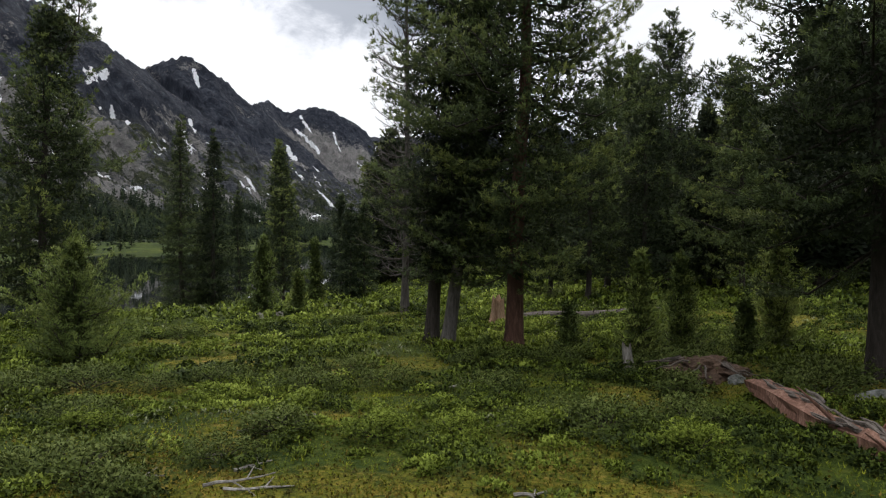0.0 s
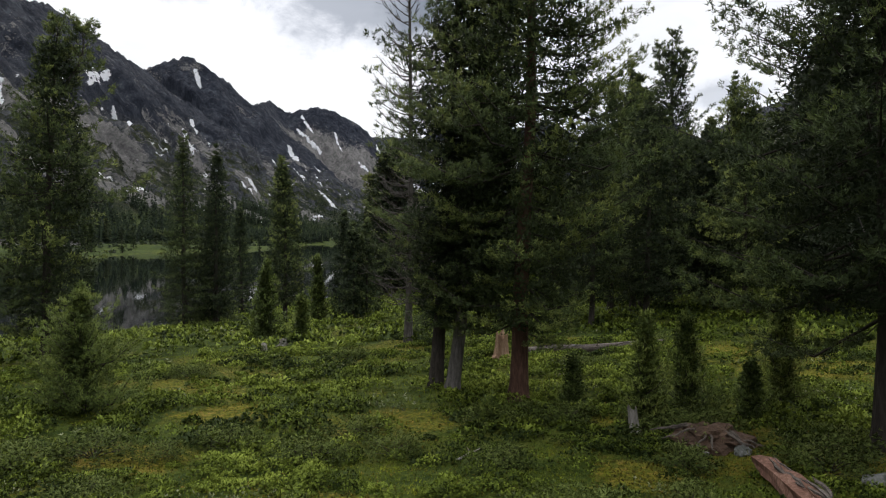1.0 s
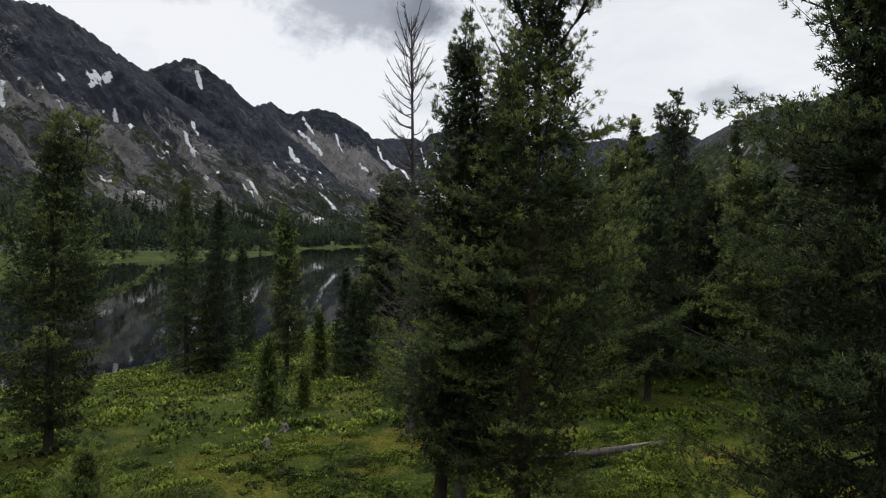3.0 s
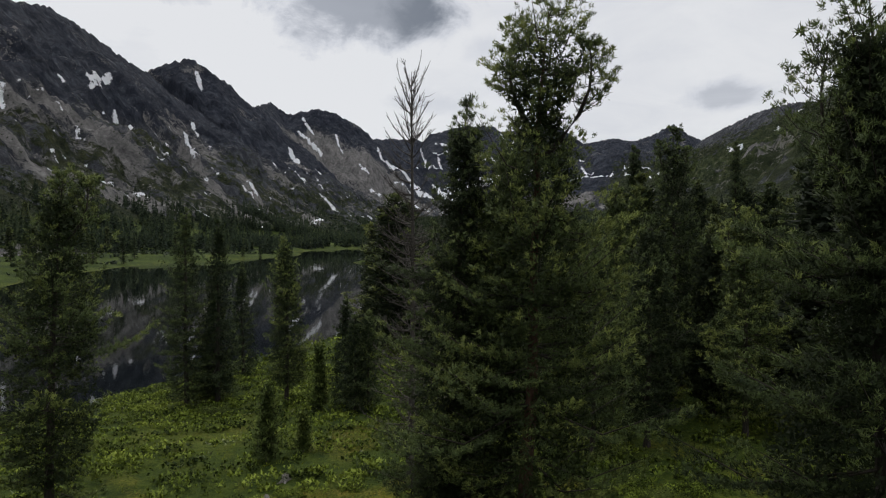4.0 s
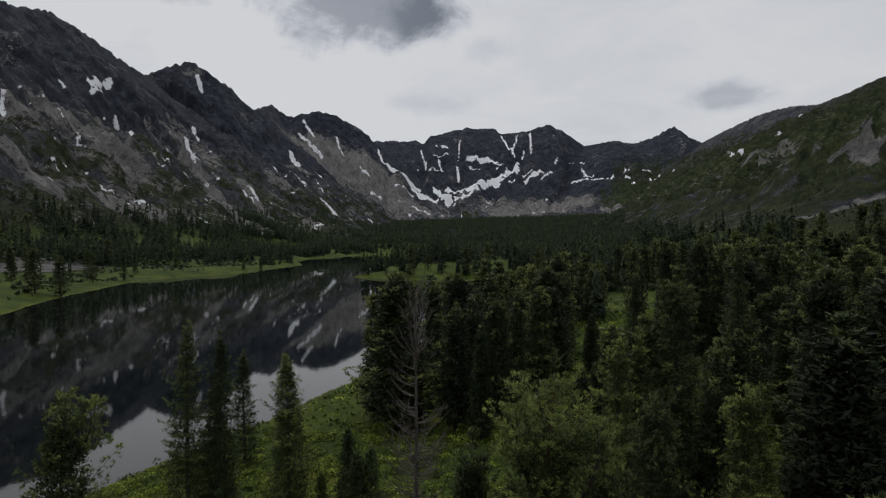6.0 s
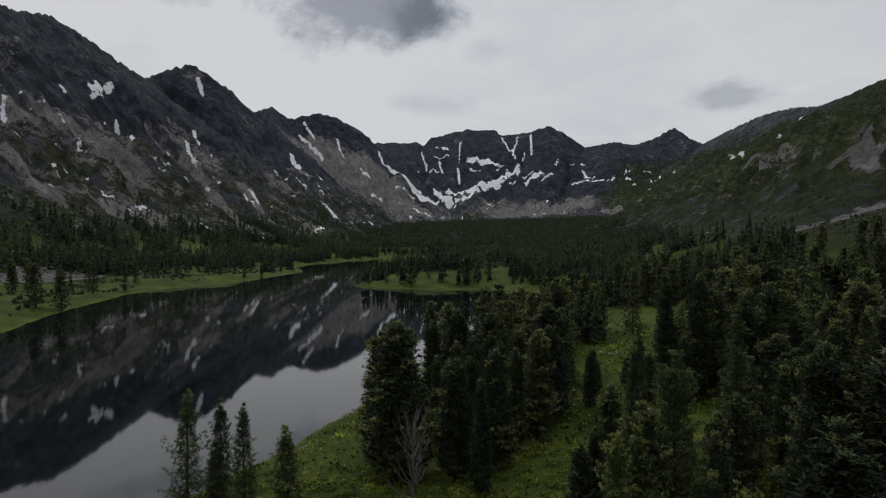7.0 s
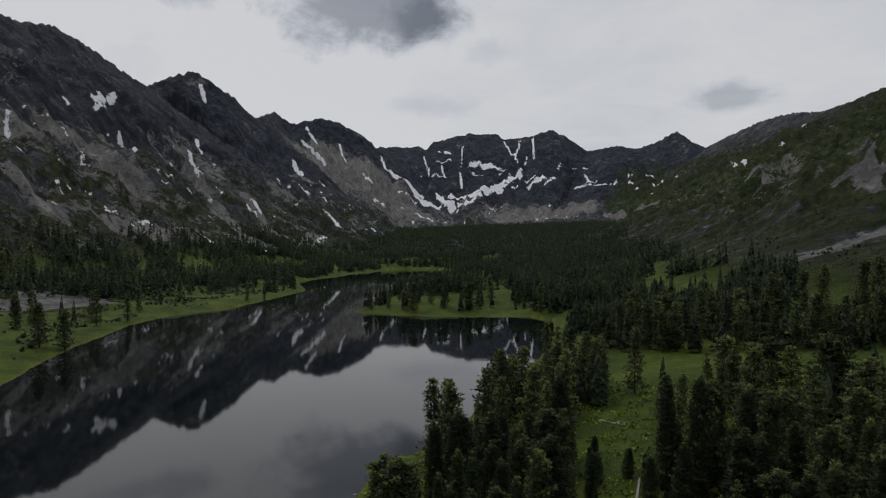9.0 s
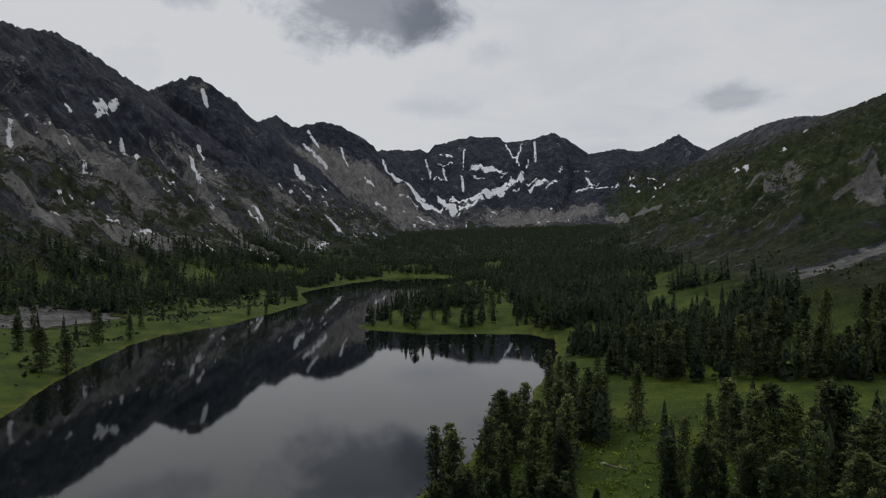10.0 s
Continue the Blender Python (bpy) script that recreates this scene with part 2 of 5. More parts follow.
def water_material():
    m, n = material("lake_water")
    p = n.position()
    rip = n.math("ADD", n.math("MULTIPLY", n.noise(n.vec("MULTIPLY", p, (1.0, 0.5, 1.0)), 0.9, 3.0), 0.5), n.math("MULTIPLY", n.noise(p, 0.06, 3.0), 1.2))
    n.surface((0.002, 0.003, 0.003), 0.03, n.bump(rip, 0.05, 0.10), spec=0.5, ior=1.42)
    return m


WATER = water_material()


def plain_stone(name, a, b):
    m, n = material(name)
    g = n.noise(n.object_co(), 6.0, 8.0, 0.7, 0.3)
    n.surface(n.ramp(g, ((0.35, a), (0.7, b))), 0.9, n.bump(g, 0.6, 0.05), spec=0.2)
    return m


STONE = plain_stone("grey_granite", (0.035, 0.038, 0.030), (0.15, 0.148, 0.135))


def leaf_material(name, a, b, c):
    m, n = material(name)
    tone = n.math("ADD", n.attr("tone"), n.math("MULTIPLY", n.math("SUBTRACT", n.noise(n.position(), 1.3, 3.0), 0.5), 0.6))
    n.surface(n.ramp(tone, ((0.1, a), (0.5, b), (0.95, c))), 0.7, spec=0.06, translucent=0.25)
    return m


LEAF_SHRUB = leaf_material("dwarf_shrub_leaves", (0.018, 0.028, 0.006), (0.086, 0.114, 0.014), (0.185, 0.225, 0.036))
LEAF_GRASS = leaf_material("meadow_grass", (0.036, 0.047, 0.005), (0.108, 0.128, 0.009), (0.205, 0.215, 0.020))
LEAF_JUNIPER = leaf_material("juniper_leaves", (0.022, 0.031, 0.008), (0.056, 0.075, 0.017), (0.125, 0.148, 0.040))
LEAF_MOSS = leaf_material("ochre_moss", (0.045, 0.040, 0.007), (0.105, 0.086, 0.010), (0.190, 0.130, 0.028))
LEAF_PALE = leaf_material("pale_lichen", (0.08, 0.095, 0.045), (0.15, 0.165, 0.085), (0.25, 0.26, 0.16))

# ---------------------------------------------------------------- land: plan in metres, lake level at z = 0
def hashed(ix, iy, seed):
    n = (ix.astype(np.int64) * 374761393 + iy.astype(np.int64) * 668265263 + seed * 974634777) & 0xFFFFFFFF
    n = ((n ^ (n >> 13)) * 1274126177) & 0xFFFFFFFF
    return ((n ^ (n >> 16)) & 0xFFFF) / 65535.0


def perlin(x, y, seed=0):
    """Gradient noise, about -0.7 to 0.7."""
    x0, y0 = np.floor(x), np.floor(y)
    fx, fy = x - x0, y - y0
    u, v = fx * fx * fx * (fx * (fx * 6 - 15) + 10), fy * fy * fy * (fy * (fy * 6 - 15) + 10)
    out = []
    for dx, dy in ((0, 0), (1, 0), (0, 1), (1, 1)):
        a = hashed(x0 + dx, y0 + dy, seed) * 2 * np.pi
        out.append(np.cos(a) * (fx - dx) + np.sin(a) * (fy - dy))
    a = out[0] + u * (out[1] - out[0])
    b = out[2] + u * (out[3] - out[2])
    return a + v * (b - a)


def fbm(x, y, size, octaves=4, seed=0, gain=0.5):
    total, amp = 0.0, 1.0
    for k in range(octaves):
        total = total + amp * perlin(x / size, y / size, seed + k * 17)
        size, amp = size / 2.03, amp * gain
    return total


def ridged(x, y, size, octaves=5, seed=0):
    total, amp = 0.0, 1.0
    for k in range(octaves):
        total = total + amp * (1 - 2.2 * np.abs(perlin(x / size, y / size, seed + k * 13)))
        size, amp = size / 2.1, amp * 0.5
    return total / 1.6


def smooth(x, a, b):
    t = np.clip((x - a) / (b - a), 0, 1)
    return t * t * (3 - 2 * t)


LAKE = ((-43, 78), (-38, 92), (-31, 109), (-26, 123), (-18, 150), (-13, 166), (-5, 178), (7, 203), (9, 217), (31, 264), (36, 288), (50, 332),
        (66, 402), (73, 455), (59, 481), (26, 475), (-16, 478), (-45, 489), (-68, 497), (-71, 512), (-62, 560), (-58, 655), (-25, 690), (-4, 740),
        (-8, 850), (-12, 950), (8, 1080), (25, 1190), (-40, 1225), (-102, 1212), (-166, 985), (-193, 837), (-158, 720), (-154, 700), (-164, 598),
        (-177, 516), (-201, 468), (-204, 416), (-189, 320), (-177, 274), (-168, 240), (-158, 150), (-140, 90), (-100, 62), (-64, 64))

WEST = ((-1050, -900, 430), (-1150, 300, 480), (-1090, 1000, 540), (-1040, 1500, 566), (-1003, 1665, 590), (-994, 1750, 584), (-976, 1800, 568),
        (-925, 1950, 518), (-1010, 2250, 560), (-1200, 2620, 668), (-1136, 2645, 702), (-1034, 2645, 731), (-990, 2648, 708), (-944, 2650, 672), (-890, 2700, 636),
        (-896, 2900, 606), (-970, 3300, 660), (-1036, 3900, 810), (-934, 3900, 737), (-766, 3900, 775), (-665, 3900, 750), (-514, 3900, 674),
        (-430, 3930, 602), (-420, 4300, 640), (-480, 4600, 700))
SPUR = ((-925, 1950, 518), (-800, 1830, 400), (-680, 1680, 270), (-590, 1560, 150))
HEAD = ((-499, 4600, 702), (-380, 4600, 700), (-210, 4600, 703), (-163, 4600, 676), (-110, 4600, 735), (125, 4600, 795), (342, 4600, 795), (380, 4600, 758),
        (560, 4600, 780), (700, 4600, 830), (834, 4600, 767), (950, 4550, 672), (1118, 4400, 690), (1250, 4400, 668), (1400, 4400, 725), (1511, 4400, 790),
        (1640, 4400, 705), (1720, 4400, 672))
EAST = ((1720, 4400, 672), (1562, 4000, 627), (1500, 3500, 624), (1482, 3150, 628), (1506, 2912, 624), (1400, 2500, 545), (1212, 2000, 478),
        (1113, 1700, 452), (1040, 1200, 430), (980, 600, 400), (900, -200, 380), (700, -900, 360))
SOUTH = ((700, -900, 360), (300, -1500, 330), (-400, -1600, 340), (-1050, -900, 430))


# tongues of snow and scree: both ends on plan and the half width
SNOW_WEST = (
    (-748, 1384, -797, 1552, 11.1),
    (-737, 1400, -733, 1356, 4.4),
    (-679, 1352, -616, 1284, 8.5),
    (-643, 1628, -581, 1512, 8.4),
    (-688, 1788, -627, 1660, 4.6),
    (-991, 2612, -957, 2568, 12.5),
    (-455, 924, -443, 972, 3.6),
    (-407, 1068, -379, 1048, 5.7),
    (-357, 1152, -308, 1120, 5.5),
    (-616, 2620, -579, 2560, 16.7),
    (-499, 1928, -576, 2376, 10.4),
    (-549, 2428, -515, 2396, 14.3),
    (-347, 1852, -302, 1804, 10.8),
    (-455, 1540, -435, 1504, 6.5),
    (-459, 1496, -450, 1492, 4.8),
    (-517, 2640, -499, 2616, 8.5),
    (-672, 992, -638, 948, 3.1),
    (-777, 1316, -751, 1292, 2.8),
    (-513, 856, -521, 896, 1.9),
    (-305, 1512, -301, 1592, 5.0),
)
SNOW_SPUR = (
    (-855, 3792, -682, 3640, 7.0),
    (-841, 3860, -753, 3756, 6.0),
    (-635, 3784, -580, 3684, 7.0),
)
SNOW_FAN = (
    (-402, 3876, -351, 3756, 6),
    (-326, 3768, -160, 3808, 10),
    (-237, 3792, -117, 3704, 16),
    (-291, 3652, -179, 3664, 6),
    (-129, 3680, -69, 3852, 12),
    (-65, 3972, 23, 3788, 11),
    (-402, 3484, -349, 3488, 6),
    (-178, 3528, -88, 3552, 6),
    (-469, 3584, -418, 3568, 6),
    (-185, 4224, -171, 4228, 6),
    (-106, 4208, -55, 4200, 6),
    (16, 3932, 83, 3932, 14),
)
SNOW_GULLIES = (
    (-176, 4524, -128, 4240, 6),
    (92, 4468, 77, 4268, 6),
    (69, 4192, 78, 4040, 8),
    (-76, 4492, 8, 4404, 6),
    (-80, 4320, 9, 4320, 6),
    (-50, 4276, -27, 4180, 6),
    (139, 4260, 198, 4280, 10),
    (226, 4252, 318, 4228, 12),
    (152, 4208, 207, 4152, 6),
    (323, 4188, 390, 4224, 6),
    (379, 4576, 448, 4304, 6),
    (490, 4568, 438, 4348, 6),
    (578, 4568, 564, 4388, 7),
    (519, 4408, 495, 4324, 6),
    (728, 4504, 745, 4516, 6),
)
SNOW_BAND = (
    (62, 3820, 183, 3932, 11),
    (132, 3980, 241, 4000, 18),
    (212, 3972, 360, 4116, 13),
    (297, 4024, 455, 4220, 11),
    (360, 4116, 475, 4276, 7),
    (297, 4012, 425, 4072, 6),
    (478, 4172, 532, 4148, 7),
    (496, 4080, 594, 4140, 11),
    (590, 4060, 665, 4144, 7),
    (696, 4208, 714, 4232, 6),
)
SNOW_PATCHES = (
    (802, 4316, 831, 4312, 6),
    (879, 4296, 892, 4256, 6),
    (866, 4196, 868, 4072, 8),
    (775, 4088, 953, 4020, 6),
    (856, 4080, 911, 4076, 6),
    (974, 3992, 1028, 4048, 6),
    (1091, 4028, 1130, 4068, 6),
    (1088, 3988, 1110, 3996, 7),
    (1097, 3876, 1130, 3960, 6),
    (1209, 4056, 1254, 4044, 6),
    (1232, 4016, 1252, 3868, 6),
    (1174, 3824, 1148, 3796, 8),
    (1203, 3516, 1197, 3476, 6),
)
SNOW_EAST = (
    (922, 1724, 926, 1716, 5),
    (840, 1680, 856, 1696, 6),
    (747, 1744, 762, 1692, 6),
)
SCREE = (
    (-584, 1496, -451, 1316, 19.7),
    (-451, 1316, -325, 1152, 22.6),
    (-642, 1096, -565, 1132, 36.0),
    (-513, 772, -459, 760, 12.4),
    (-444, 860, -415, 1028, 17.3),
    (-743, 3628, -299, 3568, 116.1),
    (-333, 3596, -113, 3536, 38.4),
    (249, 468, 320, 488, 6.7),
    (401, 680, 420, 640, 7.8),
    (536, 1180, 594, 1156, 8.8),
    (871, 3596, 1002, 3228, 29.4),
    (-319, 1168, -315, 1544, 17.5),
    (-680, 985, -640, 1005, 20.0),
    (-565, 1085, -520, 1100, 14.0),
    (-476, 1543, -304, 1370, 13.0),
    (-430, 965, -400, 985, 10.0),
    (233, 438, 310, 477, 6.5),
    (397, 627, 430, 690, 9.0),
    (-764, 3729, -174, 3529, 50.0),
    (326, 3700, 784, 3770, 70.0),
)


def polyline(x, y, points):
    """Nearest point of a line on plan: distance, its height there, and how far along."""
    best = np.full(x.shape, 1e12)
    top, along = np.zeros(x.shape), np.zeros(x.shape)
    run = 0.0
    for a, b in zip(points, points[1:]):
        dx, dy = b[0] - a[0], b[1] - a[1]
        length = math.hypot(dx, dy)
        t = np.clip(((x - a[0]) * dx + (y - a[1]) * dy) / length ** 2, 0, 1)
        d = (x - a[0] - t * dx) ** 2 + (y - a[1] - t * dy) ** 2
        hit = d < best
        best = np.where(hit, d, best)
        if len(a) > 2:
            top = np.where(hit, a[2] + t * (b[2] - a[2]), top)
        along = np.where(hit, run + t * length, along)
        run += length
    return np.sqrt(best), top, along


def lake_distance(x, y):
    """Metres from the shore; negative on the water."""
    d, _, _ = polyline(x, y, LAKE + LAKE[:1])
    inside = np.zeros(x.shape, bool)
    for a, b in zip(LAKE, LAKE[1:] + LAKE[:1]):
        if a[1] != b[1]:
            inside ^= ((a[1] > y) != (b[1] > y)) & (x < (b[0] - a[0]) * (y - a[1]) / (b[1] - a[1]) + a[0])
    return np.where(inside, -d, d)


def land(x, y):
    """Height of the ground, and what covers it."""
    x, y = np.asarray(x, float), np.asarray(y, float)
    r = np.hypot(x, y)
    s = lake_distance(x, y)
    s = s + fbm(x, y, 18.0, 3, 5) * 2.2 * smooth(r, 60, 160)
    sp = np.maximum(s, 0)
    west_bank = smooth(x, -120, -170) * smooth(y, 120, 220)
    z = 0.05 + (11.0 - 5.5 * west_bank) * (1 - np.exp(-sp / 50)) + np.minimum(sp, 2.5) * 0.12
    z = z + 0.045 * np.maximum(y - 1150, 0) + 0.045 * np.maximum(x - 40, 0) * smooth(y, 60, 200)
    soft = smooth(sp, 1, 14)
    z = z + soft * (fbm(x, y, 26.0, 3, 9) * 0.55 * smooth(r, 25, 70) + fbm(x, y, 4.0, 3, 21) * 0.16 * smooth(r, 160, 60))
    z = z + soft * smooth(r, 110, 40) * 0.20 * np.maximum(fbm(x, y, 1.9, 2, 23) + 0.12, 0)
    z = z + soft * fbm(x, y, 130.0, 4, 31) * 7.0 * smooth(r, 230, 600)
    # ridges
    far = smooth(r, 250, 800)
    wob_x, wob_y = fbm(x, y, 420.0, 3, 41) * 70, fbm(x, y, 420.0, 3, 42) * 70
    hill = np.zeros(x.shape)
    gully = np.zeros(x.shape)
    crest = np.full(x.shape, 1e9)
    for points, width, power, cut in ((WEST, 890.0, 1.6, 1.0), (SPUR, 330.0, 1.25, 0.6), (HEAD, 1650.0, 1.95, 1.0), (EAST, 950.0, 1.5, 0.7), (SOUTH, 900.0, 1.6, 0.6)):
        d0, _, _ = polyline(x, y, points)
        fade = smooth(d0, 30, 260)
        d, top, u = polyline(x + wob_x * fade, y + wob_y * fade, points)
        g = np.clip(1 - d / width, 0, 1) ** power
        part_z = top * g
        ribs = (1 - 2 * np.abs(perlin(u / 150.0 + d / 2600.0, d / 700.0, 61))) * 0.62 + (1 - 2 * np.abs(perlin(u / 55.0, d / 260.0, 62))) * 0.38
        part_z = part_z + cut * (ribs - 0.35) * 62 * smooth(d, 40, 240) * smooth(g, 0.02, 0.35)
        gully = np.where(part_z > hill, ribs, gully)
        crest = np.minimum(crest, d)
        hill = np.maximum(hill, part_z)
    up = smooth(hill, 25, 130)
    rough = (ridged(x, y, 120.0, 5, 71) - 0.55) * 40 * smooth(crest, 20, 200) + (ridged(x, y, 42.0, 4, 72) - 0.75) * 17 + (ridged(x, y, 21.0, 2, 73) - 0.6) * 5
    hill = np.maximum(hill + up * rough * far, 0)
    hill = hill * smooth(sp, 5, 160) * smooth(r, 180, 420)
    soft_k = 10 * smooth(hill, 2, 25)
    z = np.where(s > 0, 0.5 * (z + hill + np.sqrt((z - hill) ** 2 + soft_k ** 2)), z)
    z = np.where(s <= 0, np.maximum(0.10 * s, -7.0) - 0.02, z)
    return z, s, hill, gully, crest


def land_z(x, y):
    return float(land(np.array([x]), np.array([y]))[0][0])


def mesh_from(name, verts, faces, mat, attrs=(), shade=False, normals=None):
    """A mesh from arrays: verts (n, 3), faces (m, 3 or 4)."""
    verts, faces = np.asarray(verts, np.float32), np.asarray(faces, np.int32)
    me = bpy.data.meshes.new(name)
    me.vertices.add(len(verts))
    me.vertices.foreach_set("co", verts.ravel())
    k = faces.shape[1]
    me.loops.add(faces.size)
    me.loops.foreach_set("vertex_index", faces.ravel())
    me.polygons.add(len(faces))
    me.polygons.foreach_set("loop_start", np.arange(0, faces.size, k, dtype=np.int32))
    me.polygons.foreach_set("loop_total", np.full(len(faces), k, np.int32))
    if shade or normals is not None:
        me.polygons.foreach_set("use_smooth", np.ones(len(faces), bool))
    for key, values in attrs:
        me.attributes.new(key, "FLOAT", "POINT").data.foreach_set("value", np.asarray(values, np.float32))
    me.materials.append(mat)
    me.update(calc_edges=True)
    if normals is not None:
        me.normals_split_custom_set_from_vertices(np.asarray(normals, np.float32))
    return me


def build_ground():
    ang = np.concatenate([np.linspace(-180, -37, 36, endpoint=False), np.linspace(-37, 37, 540, endpoint=False), np.linspace(37, 180, 36, endpoint=False)])
    ang = np.radians(ang)
    rad = [0.05]
    while rad[-1] < 4950:
        q = rad[-1]
        rad.append(q + min(0.6 if q < 6 else max(0.14, q * (0.030 if q < 90 else 0.019)), 13.5))
    rad = np.array(rad)
    a, q = np.meshgrid(ang, rad)
    x, y = (np.sin(a) * q).ravel(), (np.cos(a) * q).ravel()
    z, s, hill, gully, crest = land(x, y)
    rows, cols = a.shape
    rock = smooth(hill, 18, 60) * smooth(s, 40, 120)
    broken = fbm(x, y, 260, 4, 91) + 0.35 * (0.35 - gully)
    crag = smooth(hill, 190, 330) * smooth(x - 0.25 * y, 300, -100)
    crag = np.maximum(crag, smooth(y, 3900, 4150) * smooth(hill, 330, 460))
    scree = 0.60 * smooth(hill, 400, 250) * smooth(hill, 22, 60) * smooth(broken, -0.16, 0.22) * smooth(x - 0.1 * y, 250, -50)
    scree = np.maximum(scree, 0.62 * smooth(hill, 300, 120) * smooth(hill, 40, 80) * smooth(fbm(x, y, 150, 4, 92), 0.14, 0.34))
    east = smooth(x - 0.18 * y, 60, 420)
    valley = smooth(y, 1230, 1700)
    rock = np.maximum(rock, valley)
    green = smooth(hill, 420, 60) * (0.30 + 0.20 * smooth(hill, 60, 20)) + 0.60 * east * smooth(hill, 760, 420) + 0.28 * smooth(gully, 0.3, 0.7) * smooth(hill, 450, 150)
    high = smooth(hill, 60, 140)
    snow = 0.60 * high * smooth(gully, 0.16, -0.08) * smooth(fbm(x, y, 90, 3, 95), 0.12, 0.34)
    snow = np.maximum(snow, 0.58 * smooth(fbm(x, y, 34, 2, 94), 0.34, 0.46) * smooth(hill, 45, 80) * smooth(hill, 330, 240) * smooth(x - 0.2 * y, 150, -50))
    for x0, y0, x1, y1, wd in SNOW_WEST + SNOW_SPUR + SNOW_FAN + SNOW_GULLIES + SNOW_BAND + SNOW_PATCHES + SNOW_EAST:
        wd = wd * (1.0 if y0 < 3400 else 1.25 if wd < 9 else 2.1)
        k = np.abs(x - x0) + np.abs(y - y0) < 900
        d, _, _ = polyline(x[k], y[k], ((x0, y0), (x1, y1)))
        snow[k] = np.maximum(snow[k], 0.86 * smooth(d, 1.3 * wd + 4, 0.25 * wd * (wd > 15)))
    for x0, y0, x1, y1, wd in SCREE:
        k = np.abs(x - x0) + np.abs(y - y0) < 1500
        d, _, _ = polyline(x[k], y[k], ((x0, y0), (x1, y1)))
        scree[k] = np.maximum(scree[k], 0.92 * smooth(d, 2.1 * wd + 6, 0.3 * wd))
        crag[k] *= 1 - smooth(d, 1.9 * wd + 5, 0.9 * wd)
        green[k] *= 1 - 0.75 * smooth(d, 1.5 * wd + 4, 0.6 * wd)
    bare = bare_spots(x, y) * smooth(r_of(x, y), 55, 30)
    bare = np.maximum(bare, 0.6 * smooth(fbm(x, y, 11.0, 3, 98), 0.14, 0.40) * smooth(r_of(x, y), 260, 30))
    bare = np.maximum(bare, 0.5 * smooth(s, 2.5, 0.8))
    band = east * smooth(hill, 15, 40) * smooth(hill, 260, 150) * smooth(fbm(x * 0.55 - y * 0.2, y * 1.2 + x * 1.6, 120, 4, 93), 0.10, 0.30)
    scree, green = np.maximum(scree, 0.75 * band), green * (1 - 0.9 * band)
    rubble = smooth(np.hypot((x + 305) / 46, (y - 510) / 56) + fbm(x, y, 22, 3, 99) * 0.7, 1.15, 0.6)
    rock, scree, green = np.maximum(rock, rubble), np.maximum(scree, rubble), green * (1 - rubble)
    i = np.arange(rows - 1)[:, None] * cols
    j = np.arange(cols)[None, :]
    k = (j + 1) % cols
    faces = np.stack([i + j, i + k, i + cols + k, i + cols + j], -1).reshape(-1, 4)[:, ::-1]
    verts = np.stack([x, y, z], -1)
    verts = np.vstack([verts, [[0, 0, land_z(0, 0)]]])
    pad = lambda v: np.append(v, v[0])
    me = mesh_from("ground", verts, faces, GROUND, (("crag", pad(crag)), ("rock", pad(rock)), ("green", pad(green)), ("snow", pad(snow)), ("scree", pad(scree)),
                   ("bare", pad(bare)), ("far", pad(east * smooth(hill, 420, 150)))), True)
    ob = new("ground", me)
    tagged(ob, "mossy green valley floor rising into dark rocky mountains with snow patches", "ground", kind="structure")
    return ob


def r_of(x, y):
    return np.hypot(x, y)


# open mossy places between the shrubs: x, y, half length, half width
MOSSY = ((-2.0, 7.5, 2.8, 1.1), (0.8, 7.0, 2.6, 0.9), (-3.0, 10.1, 0.9, 0.9), (-6.7, 13.6, 1.5, 1.5), (4.1, 16.0, 1.2, 0.8), (-2.0, 10.9, 0.9, 0.6),
         (-6.0, 18.0, 1.8, 1.6), (12.5, 24.0, 3.5, 4.0), (11.3, 27.5, 2.5, 2.0), (3.4, 12.0, 0.9, 1.2), (6.3, 9.5, 0.6, 1.4))


def bare_spots(x, y):
    b = 0.8 * smooth(fbm(x, y, 5.0, 3, 97), 0.12, 0.42)
    for cx, cy, rx, ry in MOSSY:
        b = np.maximum(b, smooth(np.hypot((x - cx) / rx, (y - cy) / ry) + fbm(x, y, 0.9, 2, 96) * 0.5, 1.1, 0.55))
    return b


ground = build_ground()


def build_water():
    bm = bmesh.new()
    xs, ys = np.linspace(-230, 110, 18), np.linspace(40, 1260, 40)
    g = [[bm.verts.new((x, y, 0.0)) for x in xs] for y in ys]
    for a, b in zip(g, g[1:]):
        for c in range(len(xs) - 1):
            bm.faces.new((a[c], a[c + 1], b[c + 1], b[c]))
    me = bpy.data.meshes.new("lake")
    bm.to_mesh(me)
    bm.free()
    me.materials.append(WATER)
    tagged(new("lake", me), "calm dark mountain lake mirroring peaks and grey sky", "lake", kind="structure")


build_water()

# ---------------------------------------------------------------- trees
def part(name, me, parent, label="", kind=""):
    ob = new(name, me)
    ob.parent = parent
    return tagged(ob, label, kind=kind)


